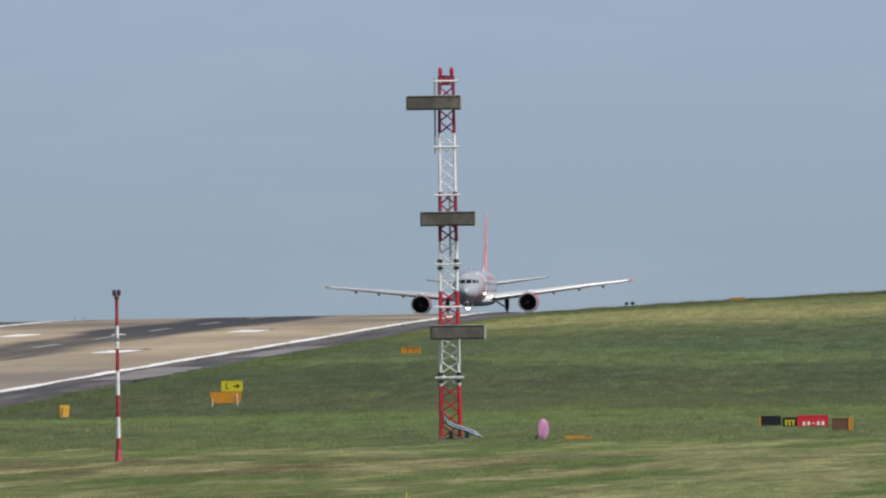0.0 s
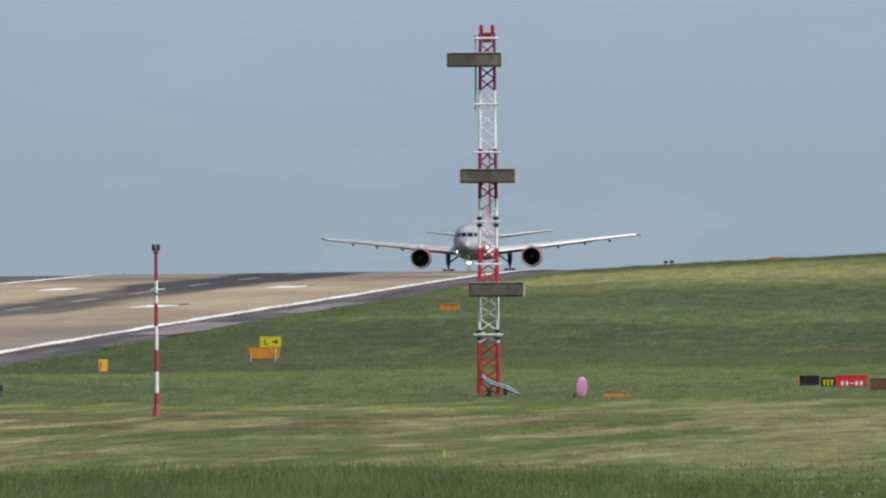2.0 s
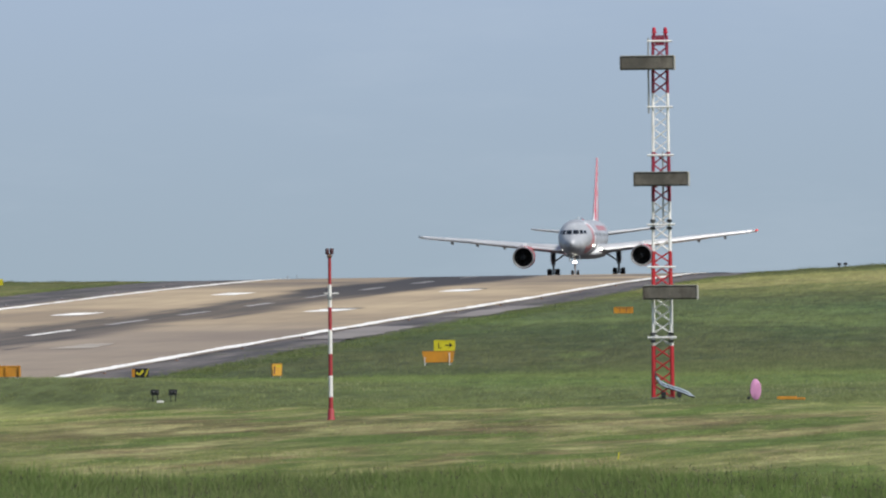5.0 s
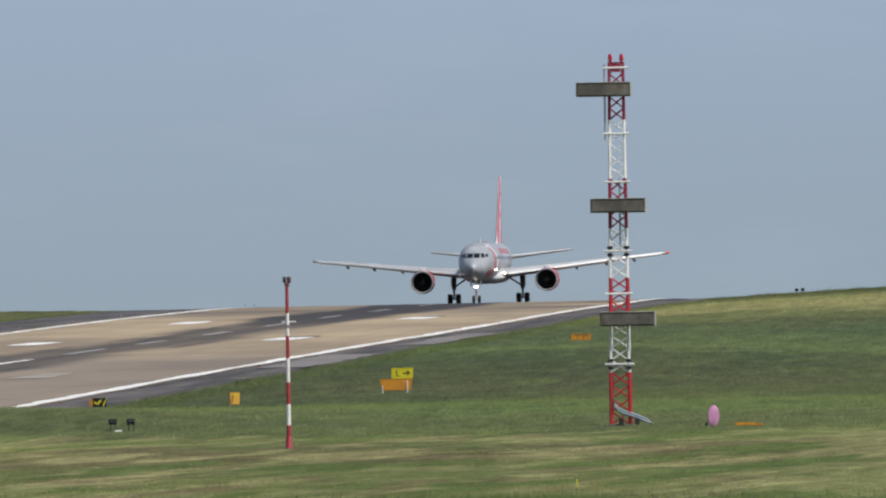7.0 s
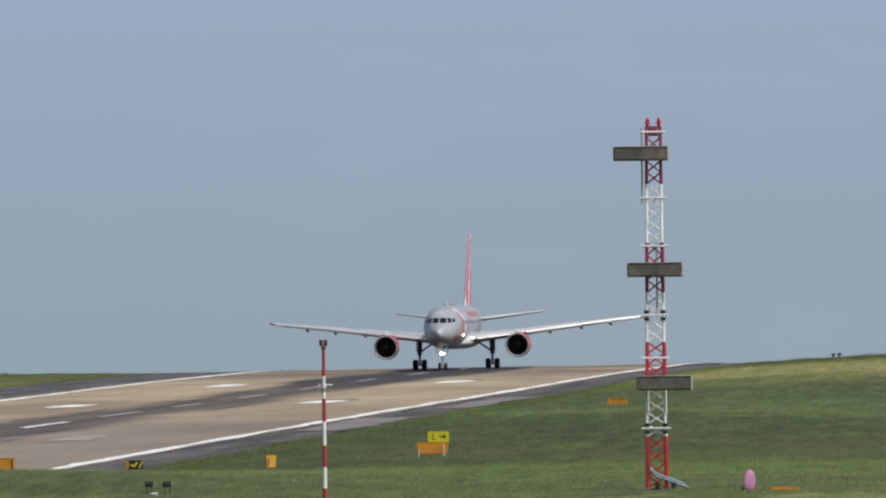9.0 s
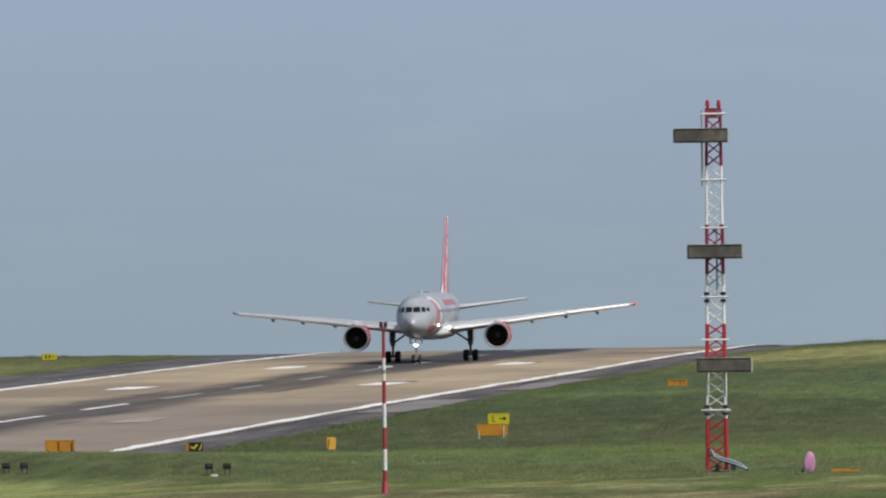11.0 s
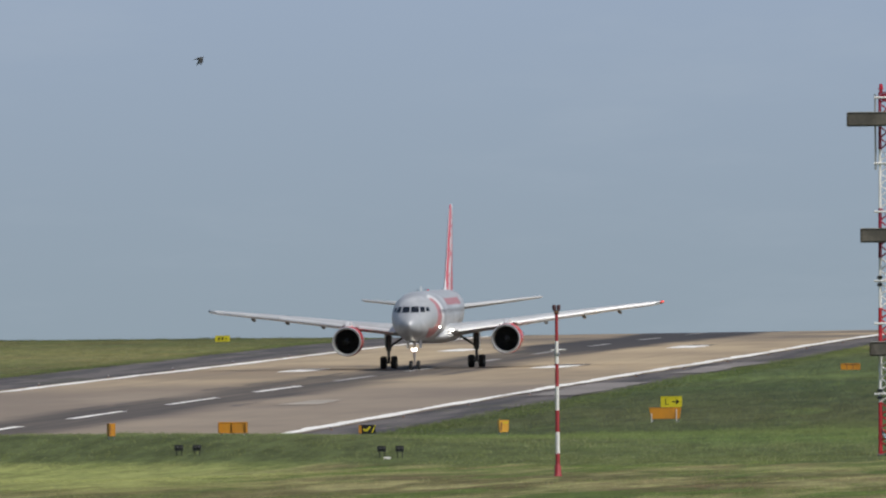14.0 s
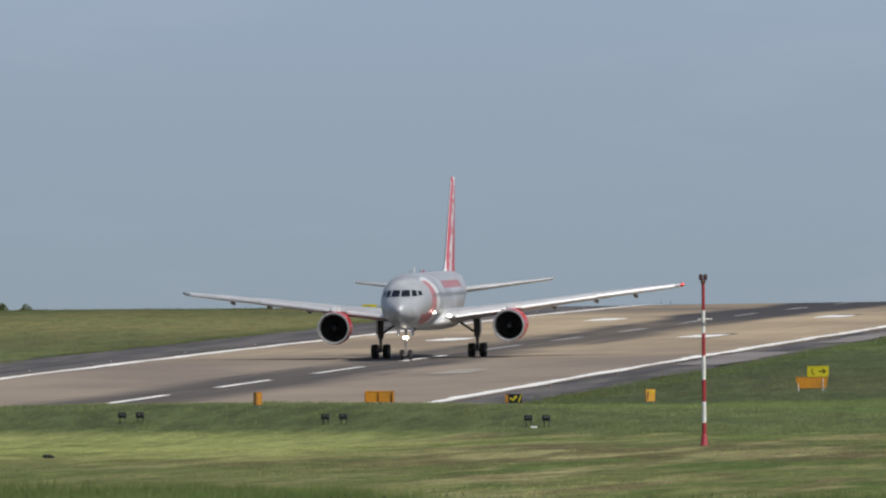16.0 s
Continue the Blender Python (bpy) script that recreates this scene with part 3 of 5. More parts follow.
def tail_paint():
    """Red fin with broken white lettering shapes up its leading half."""
    m, tree, b = nodes_of("tail_livery")
    sep = tree.nodes.new("ShaderNodeSeparateXYZ")
    tree.links.new(place(tree), sep.inputs[0])
    y, z = sep.outputs[1], sep.outputs[2]
    lead = maths(tree, "SUBTRACT", y, maths(tree, "MULTIPLY_ADD", z, 0.93, 31.2))
    mid = maths(tree, "MULTIPLY", step(tree, lead, 0.7, 1.1), maths(tree, "SUBTRACT", 1.0, step(tree, lead, 2.9, 3.5)))
    blot = step(tree, grain(tree, 1.3, place(tree, (1, 0.8, 1.0)), 3.0, 0.6), 0.445, 0.50)
    fac = maths(tree, "MULTIPLY", mid, blot)
    edge = maths(tree, "SUBTRACT", 1.0, step(tree, lead, 0.02, 0.16))
    fac = maths(tree, "MAXIMUM", fac, edge)
    c = mix(tree, fac, (0.52, 0.012, 0.035, 1), (0.72, 0.71, 0.72, 1))
    tree.links.new(c, b.inputs["Base Color"])
    b.inputs["Roughness"].default_value = 0.3
    return m


BODY_M = fuselage_paint()
TAIL_M = tail_paint()
BODY_Y = [0.0, 0.12, 0.45, 1.0, 1.8, 2.6, 3.4, 4.4, 5.6, 7.2, 12.0, 20.0, 30.0, 34.0, 38.0, 42.0, 45.0, 46.9]
BODY_W = [0.05, 0.26, 0.58, 0.92, 1.24, 1.46, 1.62, 1.76, 1.85, 1.88, 1.88, 1.88, 1.88, 1.84, 1.58, 1.05, 0.58, 0.22]
BODY_T = [3.72, 3.98, 4.28, 4.60, 4.96, 5.42, 5.86, 6.18, 6.36, 6.45, 6.46, 6.46, 6.46, 6.46, 6.44, 6.36, 6.18, 5.95]
BODY_B = [3.62, 3.38, 3.10, 2.86, 2.66, 2.54, 2.46, 2.40, 2.37, 2.36, 2.36, 2.36, 2.40, 2.66, 3.42, 4.30, 4.95, 5.40]


def body_at(y):
    i = min(max(np.searchsorted(BODY_Y, y) - 1, 0), len(BODY_Y) - 2)
    s = (y - BODY_Y[i]) / (BODY_Y[i + 1] - BODY_Y[i])
    return [v[i] + (v[i + 1] - v[i]) * s for v in (BODY_W, BODY_T, BODY_B)]


def on_body(y, w, out=0.0):
    """A point of the hull at station y; w: degrees from the top, positive to +x."""
    hw, t, bt = body_at(y)
    c, h = (t + bt) / 2, (t - bt) / 2
    return Vector(((hw + out) * math.sin(radians(w)), y, c + (h + out) * math.cos(radians(w))))


def on_nose(x, z):
    """The point of the nose at a given breadth and height, a little proud of the hull."""
    a, b = 0.3, 7.0
    for _ in range(40):
        y = (a + b) / 2
        hw, t, bt = body_at(y)
        inside = (x / hw) ** 2 + ((z - (t + bt) / 2) / ((t - bt) / 2)) ** 2 < 1
        a, b = (a, y) if inside else (y, b)
    return Vector((x * 1.012, b - 0.03, z + 0.012))


def aerofoil(le, te, thick, n=8, flat=0.35):
    """A closed ring of points: along the top from the trailing to the leading edge, back below."""
    le, te = Vector(le), Vector(te)
    ring = []
    shape = [0.0, 0.02, 0.08, 0.2, 0.4, 0.65, 0.88, 1.0]
    high = [0.0, 0.35, 0.68, 0.93, 1.0, 0.72, 0.28, 0.03]
    for s, h in zip(reversed(shape), reversed(high)):
        ring.append(le + (te - le) * s + WORLD_UP * h * thick * 0.62)
    for s, h in list(zip(shape, high))[1:]:
        ring.append(le + (te - le) * s - WORLD_UP * h * thick * 0.38)
    return ring


def wing(side, parent):
    bm = bmesh.new()
    rows = [  # span, leading edge y, chord, z of the leading edge, thickness
        (1.2, 17.2, 8.9, 3.00, 1.20), (1.9, 17.7, 8.4, 3.06, 1.12), (4.0, 19.0, 7.1, 3.32, 0.95), (6.6, 20.5, 5.8, 3.62, 0.80),
        (10.0, 22.4, 4.5, 4.06, 0.66), (14.0, 24.6, 3.3, 4.55, 0.50), (18.2, 26.9, 2.0, 5.00, 0.34), (18.85, 27.4, 1.6, 5.09, 0.24), (19.02, 27.9, 1.0, 5.13, 0.10)]
    loft(bm, [aerofoil((side * s, y, z), (side * s, y + c, z - 0.12), th) for s, y, c, z, th in rows])
    w = part("wing", bm, WING_M, parent)
    # slats and flaps, a little lowered
    for a, b_, drop in ((7.3, 12.7, 0.10), (12.75, 18.4, 0.08), (2.6, 5.8, 0.10)):
        bm = bmesh.new()
        rings = []
        for s in (a, (a + b_) / 2, b_):
            y = np.interp(s, [r[0] for r in rows], [r[1] for r in rows])
            z = np.interp(s, [r[0] for r in rows], [r[3] for r in rows])
            c = np.interp(s, [r[0] for r in rows], [r[2] for r in rows]) * 0.12 + 0.15
            rings.append(aerofoil((side * s, y - 0.30, z - drop), (side * s, y - 0.30 + c, z + 0.12), 0.25))
        loft(bm, rings)
        part("slat", bm, SLAT_M, w, "bare metal slat")
    for a, b_ in ((2.2, 5.9), (7.2, 13.4)):
        bm = bmesh.new()
        rings = []
        for s in (a, b_):
            y = np.interp(s, [r[0] for r in rows], [r[1] + r[2] for r in rows])
            z = np.interp(s, [r[0] for r in rows], [r[3] for r in rows])
            rings.append(aerofoil((side * s, y - 0.5, z - 0.06), (side * s, y + 0.75, z - 0.26), 0.14))
        loft(bm, rings)
        part("flap", bm, WING_M, w)
    for s in (9.3, 12.4, 15.3):
        y = np.interp(s, [r[0] for r in rows], [r[1] + r[2] * 0.55 for r in rows])
        z = np.interp(s, [r[0] for r in rows], [r[3] for r in rows])
        bm = bmesh.new()
        spin(bm, [(0.02, 0), (0.10, 0.3), (0.15, 0.9), (0.14, 1.9), (0.08, 2.8), (0.02, 3.3)], "Y", 10, True)
        part("flap_track_fairing", bm, GEAR_M, w, "dark flap track fairing", m=pose(side * s, y, z - 0.27, -4))
    bm = bmesh.new()
    spin(bm, [(0.01, 0), (0.07, 0.05), (0.08, 0.35), (0.04, 0.8)], "Y", 10, True)
    part("navigation_light", bm, BEACON_M if side > 0 else GLASS_M, w, "red wingtip light" if side > 0 else "green wingtip light cover", m=pose(side * 18.95, 27.5, 5.14))
    if side > 0:
        bm = bmesh.new()
        loft(bm, [aerofoil((side * s, y, z), (side * s, y + c, z - 0.1), th) for s, y, c, z, th in ((18.72, 27.30, 1.75, 5.06, 0.29), (18.9, 27.42, 1.62, 5.10, 0.25))])
        part("wingtip_cap", bm, NACELLE_M, w, "red wingtip")
    bm = bmesh.new()
    spin(bm, [(0.001, -0.03), (0.10, 0.0), (0.11, 0.08)], "Y", 14)
    part("landing_light", bm, LIGHT_M, w, "lit landing light in the wing root", m=pose(side * 2.15, 17.42, 3.16))
    return w


def engine(side, parent):
    e = part("engine", spin(bmesh.new(), [(1.10, 0.05), (1.205, 0.22), (1.24, 0.7), (1.255, 1.4), (1.24, 2.3), (1.18, 3.3), (1.08, 4.5), (1.02, 5.0), (0.98, 5.0), (1.0, 4.4)], "Y", 40),
             NACELLE_M, parent, "red engine nacelle", m=pose(side * 6.6, 17.1, 2.36, 1.0, 0, side * -0.6))
    part("inlet_lip", spin(bmesh.new(), [(1.222, 0.20), (1.215, 0.08), (1.17, -0.03), (1.11, -0.03), (1.05, 0.06), (1.02, 0.35)], "Y", 40), CHROME_M, e, "polished silver inlet lip")
    part("inlet_duct", spin(bmesh.new(), [(1.03, 0.30), (1.01, 0.6), (1.0, 1.2)], "Y", 40), FAN_M, e, "dark inlet duct")
    for k in range(26):
        w = 2 * math.pi * k / 26
        bm = bmesh.new()
        vs = []
        for r, tw in ((0.25, 0.10), (0.98, 0.16)):
            for sgn in (-1, 1):
                a = w + sgn * tw * (0.45 if r > 0.5 else 0.9)
                vs.append(bm.verts.new((r * math.cos(a), 1.05 + sgn * 0.09, r * math.sin(a))))
        bm.faces.new((vs[0], vs[1], vs[3], vs[2]))
        part("fan_blade", bm, FAN_M, e, smooth=False)
    part("fan_back", spin(bmesh.new(), [(0.01, 1.25), (0.99, 1.25)], "Y", 32), BLACK_M, e)
    part("spinner", spin(bmesh.new(), [(0.005, 0.62), (0.09, 0.70), (0.19, 0.88), (0.27, 1.08)], "Y", 20), GEAR_M, e, "grey spinner cone")
    part("core_cowl", spin(bmesh.new(), [(0.80, 4.3), (0.72, 5.2), (0.45, 6.3), (0.40, 6.3), (0.2, 6.9), (0.02, 7.3)], "Y", 28), STEEL_M, e, "bare metal exhaust cone")
    bm = bmesh.new()
    loft(bm, [[(sx * 0.5, y, z) for sx, z in ((-w, lo), (w, lo), (w * 0.7, hi), (-w * 0.7, hi))] for y, w, lo, hi in
              ((0.75, 0.34, 1.20, 1.34), (1.2, 0.56, 1.15, 1.60), (3.4, 0.50, 0.9, 1.62), (5.5, 0.40, 0.5, 1.30), (7.6, 0.2, 0.6, 1.05))])
    part("pylon", bm, SLAT_M, e, "pale grey pylon", m=pose(0, 0, -0.06))
    return e


def wheel(parent, r, w, m):
    t = part("tyre", spin(bmesh.new(), [(r * 0.55, -w * 0.42), (r * 0.86, -w * 0.5), (r * 0.97, -w * 0.36), (r, -w * 0.1), (r, w * 0.1), (r * 0.97, w * 0.36), (r * 0.86, w * 0.5), (r * 0.55, w * 0.42)], "X", 28), RUBBER_M, parent, m=m)
    part_hub = spin(bmesh.new(), [(0.02, -w * 0.34), (r * 0.3, -w * 0.36), (r * 0.56, -w * 0.40), (r * 0.56, w * 0.40), (r * 0.3, w * 0.36), (0.02, w * 0.34)], "X", 16)
    h = mesh_of("hub", part_hub, HUB_M)
    ob = new("hub", h)
    ob.parent, ob.matrix_basis = parent, m
    return t


def main_gear(side, parent):
    x, y = side * 3.66, 23.4
    bm = bmesh.new()
    rod(bm, (x * 0.98, y, 3.6), (x, y, 1.5), 0.25, 0.23, 14)
    rod(bm, (x, y, 1.6), (x, y, 0.62), 0.12, 0.12, 12)
    rod(bm, (x, y, 1.75), (x - side * 1.45, y - 0.1, 2.75), 0.085, 0.10, 10)
    rod(bm, (x, y - 0.1, 1.2), (x, y - 0.45, 0.9), 0.06, 0.06, 8)
    rod(bm, (x, y - 0.45, 0.9), (x, y - 0.12, 0.62), 0.06, 0.06, 8)
    rod(bm, (x, y - 0.75, 0.53), (x, y + 0.75, 0.53), 0.11, 0.11, 10)
    for dy in (-0.58, 0.58):
        rod(bm, (x - 0.5, y + dy, 0.53), (x + 0.5, y + dy, 0.53), 0.07, 0.07, 10)
    g = part("main_landing_gear", bm, GEAR_M, parent, "dark grey strut with four wheels")
    for dy in (-0.58, 0.58):
        for dx in (-0.44, 0.44):
            wheel(g, 0.53, 0.42, pose(x + dx, y + dy, 0.53))
    bm = bmesh.new()
    box(bm, x + side * 0.26, y, 2.55, 0.05, 1.1, 1.5, 0.02)
    part("gear_door", bm, WING_M, g, "grey gear door")
    return g


def nose_gear(parent):
    y = 5.15
    bm = bmesh.new()
    rod(bm, (0, y, 2.5), (0, y, 0.95), 0.115, 0.11, 12)
    rod(bm, (0, y, 1.0), (0, y, 0.40), 0.075, 0.075, 10)
    rod(bm, (0, y, 1.25), (0, y + 1.0, 2.4), 0.06, 0.06, 8)
    rod(bm, (-0.36, y, 0.40), (0.36, y, 0.40), 0.055, 0.055, 8)
    box(bm, 0, y - 0.12, 1.70, 0.62, 0.10, 0.12, 0.02)
    g = part("nose_landing_gear", bm, NOSE_GEAR_M, parent, "pale nose strut with two wheels and lit lamps")
    for dx in (-0.30, 0.30):
        wheel(g, 0.40, 0.28, pose(dx, y, 0.40))
    for dx in (-0.12, 0.12):
        part("taxi_light", spin(bmesh.new(), [(0.001, -0.05), (0.08, -0.02), (0.09, 0.10), (0.02, 0.16)], "Y", 14), LIGHT_M, g, "lit taxi lamp", m=pose(dx, y - 0.22, 1.70))
    for sx in (-1, 1):
        bm = bmesh.new()
        box(bm, sx * 0.52, y - 0.15, 2.12, 0.04, 1.9, 0.62, 0.015, m=None)
        part("nose_gear_door", bm, BODY_M, g)
    return g


def airliner():
    a = empty("airliner", pose(XC, 1500, 0), "silver-grey twin-engine airliner with red tail and engines on the runway", "aircraft")
    n = 40
    bm = bmesh.new()
    rings = []
    ys = sorted(set(BODY_Y + [0.04, 0.25, 0.7, 1.4, 2.2, 3.0, 3.9, 5.0, 6.4, 9, 15, 25, 32, 36, 40, 43.5]))
    for y in ys:
        rings.append([on_body(y, 360.0 * k / n) for k in range(n)])
    loft(bm, rings)
    hull = part("fuselage", bm, BODY_M, a, "silver-grey fuselage with red roundel and title shapes")
    # flight deck windows: three on each side, in a level row bent round the nose
    for side in (-1, 1):
        for xa, xb, xc, xd, lo, hi in ((0.055, 0.70, 0.055, 0.62, 4.76, 5.24), (0.82, 1.16, 0.74, 1.06, 4.77, 5.22), (1.25, 1.48, 1.15, 1.36, 4.82, 5.16)):
            bm = bmesh.new()
            grid = [[bm.verts.new(on_nose(side * ((xa + (xb - xa) * j / 4) * (1 - i / 4) + (xc + (xd - xc) * j / 4) * i / 4), lo + (hi - lo) * i / 4)) for j in range(5)] for i in range(5)]
            for i in range(4):
                for j in range(4):
                    bm.faces.new((grid[i][j], grid[i + 1][j], grid[i + 1][j + 1], grid[i][j + 1]))
            part("cockpit_window", bm, GLASS_M, hull, "dark cockpit window")
    for y, h in ((9.5, 0.32), (13.0, 0.55), (17.5, 0.32)):
        bm = bmesh.new()
        loft(bm, [[(sx * 0.04 * k, y + dy, 6.33 + z) for sx, dy in ((-1, 0), (0, -0.12 * k), (1, 0), (0, 0.22 * k))] for k, z in ((1.0, 0), (0.5, h))])
        part("aerial", bm, WHITE_M if h > 0.5 else DARK_M, hull)
    for y in (12.5, 28.0):
        bm = bmesh.new()
        loft(bm, [[(sx * 0.05 * k, y + dy, 2.4 - z) for sx, dy in ((-1, 0), (0, -0.15 * k), (1, 0), (0, 0.25 * k))] for k, z in ((1.0, 0), (0.5, 0.36))])
        part("belly_aerial", bm, DARK_M, hull)
    # wing-body fairing
    bm = bmesh.new()
    rings = []
    for y, w, z0, z1 in ((15.0, 0.3, 2.5, 2.6), (16.4, 1.5, 2.22, 3.1), (18.2, 2.15, 2.10, 3.4), (22.5, 2.3, 2.05, 3.5), (26.5, 2.15, 2.10, 3.4), (29.5, 1.3, 2.30, 3.0), (31.5, 0.3, 2.5, 2.6)):
        rings.append([((w * math.copysign(abs(math.cos(k * math.pi / 12)) ** 0.7, math.cos(k * math.pi / 12))), y,
                       (z0 + z1) / 2 + (z1 - z0) / 2 * math.sin(k * math.pi / 12)) for k in range(24)])
    loft(bm, rings)
    part("wing_fairing", bm, WING_M, a, "grey belly fairing")
    wings = []
    for side in (-1, 1):
        wings.append((side, wing(side, a)))
        engine(side, a)
        main_gear(side, a)
        bm = bmesh.new()
        loft(bm, [aerofoil((side * s, y, z), (side * s, y + c, z - 0.05), th) for s, y, c, z, th in ((0.5, 38.6, 5.4, 4.86, 0.55), (1.2, 39.2, 4.9, 4.93, 0.48), (4.5, 41.6, 3.3, 5.30, 0.34), (7.4, 43.8, 1.9, 5.62, 0.22), (7.62, 44.3, 1.2, 5.66, 0.10))])
        part("tailplane", bm, WING_M, a)
    # a small glowing disc added on the left flank, by the roundel
    part("side_light", spin(bmesh.new(), [(0.001, -0.03), (0.07, 0.0), (0.08, 0.08)], "Y", 14), LIGHT_M, hull, "small glowing disc on the fuselage side", m=pose(1.90, 8.0, 3.5))
    nose_gear(a)
    bm = bmesh.new()
    rings = []
    for z, y0, y1, th in ((6.0, 35.2, 45.2, 0.50), (6.7, 37.2, 45.2, 0.46), (7.4, 38.1, 45.35, 0.42), (10.5, 41.0, 46.1, 0.30), (13.2, 43.5, 46.75, 0.20), (13.5, 44.0, 46.8, 0.12), (13.58, 44.6, 46.7, 0.04)):
        c = y1 - y0
        shape = ((0.0, 0.0), (0.02, 0.35), (0.09, 0.7), (0.25, 1.0), (0.5, 0.85), (0.8, 0.4), (1.0, 0.03))
        rings.append([(h * th / 2, y0 + s * c, z) for s, h in shape] + [(-h * th / 2, y0 + s * c, z) for s, h in reversed(shape[1:])])
    loft(bm, rings)
    part("tail_fin", bm, TAIL_M, a, "red fin with broken white lettering shapes")
    part("beacon", spin(bmesh.new(), [(0.12, 0), (0.12, 0.1), (0.05, 0.2), (0.005, 0.22)], "Z", 12), LAMP_RED_M, hull, m=pose(0, 20, 6.36))
    return a, wings


plane, plane_wings = airliner()


# ---- the glide path mast ----
def glide_mast():
    H = 16.05
    mx, my = -45.32, 880.0
    mast = empty("antenna_mast", pose(mx, my, -5.48), "red and white lattice mast with three grey antenna boxes", "mast")

    def half(z):
        return 0.42 + (0.305 - 0.42) * z / H

    bands = [(0.0, 2.32, 1), (2.32, 4.45, 0), (4.45, 6.5, 1), (6.5, 8.7, 0), (8.7, 10.9, 1), (10.9, 13.5, 0), (13.5, H, 1)]
    for z0, z1, red in bands:
        # the upper red bands take the darker crimson
        mt = (RED_M if z0 < 6 else CRIMSON_M) if red else WHITE_M
        corners = [(-1, -1), (1, -1), (1, 1), (-1, 1)]
        for cx, cy in corners:
            bm = bmesh.new()
            a, b = half(z0), half(z1)
            slim = 1.0 if red else 0.82
            rod(bm, (cx * a, cy * a, z0), (cx * b, cy * b, z1), slim * (0.075 - 0.0015 * z0), slim * (0.075 - 0.0015 * z1), 10)
            part("leg", bm, mt, mast)
        n = max(2, round((z1 - z0) / 0.56))
        for k in range(n):
            za, zb = z0 + (z1 - z0) * k / n, z0 + (z1 - z0) * (k + 1) / n
            for i in range(4):
                c0, c1 = corners[i], corners[(i + 1) % 4]
                a, b = half(za), half(zb)
                bm = bmesh.new()
                r = (0.026 if i in (0, 2) else 0.014) * (0.6 if z0 == 10.9 else 1.0)
                rod(bm, (c0[0] * a, c0[1] * a, za), (c1[0] * b, c1[1] * b, zb), r, r, 5)
                if i in (0, 2):
                    rod(bm, (c1[0] * a, c1[1] * a, za), (c0[0] * b, c0[1] * b, zb), r, r, 5)
                part("brace", bm, mt, mast)
    for z, clamps in ((2.68, 1), (5.80, 0), (7.68, 1), (10.75, 0), (12.88, 0), (15.80, 0)):
        bm = bmesh.new()
        w = half(z)
        rod(bm, (-w - 0.24, -w - 0.07, z), (w + 0.24, -w - 0.07, z), 0.045, 0.045, 8)
        bar = part("crossbar", bm, WHITE_M, mast)
        part("crossbar", rod(bmesh.new(), (-w - 0.2, w + 0.07, z), (w + 0.2, w + 0.07, z), 0.045, 0.045, 8), WHITE_M, mast)
        if clamps:
            for s in (-1, 1):
                for dz in (-0.16, 0.16):
                    bm = bmesh.new()
                    box(bm, s * w, -w - 0.02, z + dz, 0.24, 0.24, 0.14, 0.03)
                    part("clamp", bm, DARK_M, bar, "dark clamp")
    for z0, z1, x0, x1 in ((14.52, 15.14, -1.72, 0.70), (9.38, 10.0, -1.16, 1.28), (4.36, 4.98, -0.80, 1.63)):
        bm = bmesh.new()
        box(bm, (x0 + x1) / 2, -0.78, (z0 + z1) / 2, x1 - x0, 0.52, z1 - z0, 0.07)
        ant = part("antenna_box", bm, ANT_M, mast, "weathered grey antenna box")
        # right cap and top strip are paler: sunlight on these edges, put into the colour
        for sx in (x0 + 0.02, x1 - 0.02):
            bm = bmesh.new()
            box(bm, sx, -0.78, (z0 + z1) / 2, 0.07, 0.55, z1 - z0 + 0.03, 0.03)
            part("end_cap", bm, ANT_SUNLIT_M if sx > x0 + 1 else ANT_M, ant, "end cap painted pale as the sunlit end" if sx > x0 + 1 else "")
        bm = bmesh.new()
        box(bm, (x0 + x1) / 2, -0.78, z1 + 0.012, x1 - x0 - 0.05, 0.5, 0.03, 0.01)
        part("lid", bm, ANT_SUNLIT_M, ant, "top strip painted pale as a sunlit edge")
        bm = bmesh.new()
        box(bm, 0.0, -0.45, (z0 + z1) / 2, 0.7, 0.16, 0.3, 0.02)
        part("bracket", bm, STEEL_M, ant)
    bm = bmesh.new()
    rod(bm, (-0.50, -0.36, 12.6), (-0.50, -0.36, 15.95), 0.045, 0.04, 8)
    part("side_conduit", bm, STEEL_M, mast)
    bm = bmesh.new()
    rod(bm, (0.10, -0.30, 7.7), (0.10, -0.30, 10.9), 0.045, 0.045, 8)
    part("feed_pipe", bm, STEEL_M, mast)
    for sy in (-0.3, 0.3):
        part("top_bar", box(bmesh.new(), 0, sy, H - 0.02, 0.68, 0.06, 0.05, 0.01), CRIMSON_M, mast)
    bm = bmesh.new()
    loft(bm, [[(sx * w, sy * 0.15 - 0.22, z) for sx, sy in ((-1, -1), (1, -1), (1, 1), (-1, 1))] for w, z in ((0.12, H - 0.44), (0.22, H - 0.34), (0.23, H - 0.16), (0.15, H - 0.06))])
    part("junction_box", bm, CRIMSON_M, mast, "dark red junction box")
    for s in (-1, 1):
        lamp = part("obstruction_lamp", spin(bmesh.new(), [(0.07, 0), (0.07, 0.10), (0.12, 0.11), (0.12, 0.15), (0.08, 0.18), (0.09, 0.28), (0.06, 0.35), (0.01, 0.37)], "Z", 14), LAMP_RED_M, mast, "red obstruction lamp", m=pose(s * 0.25, -0.1, H))
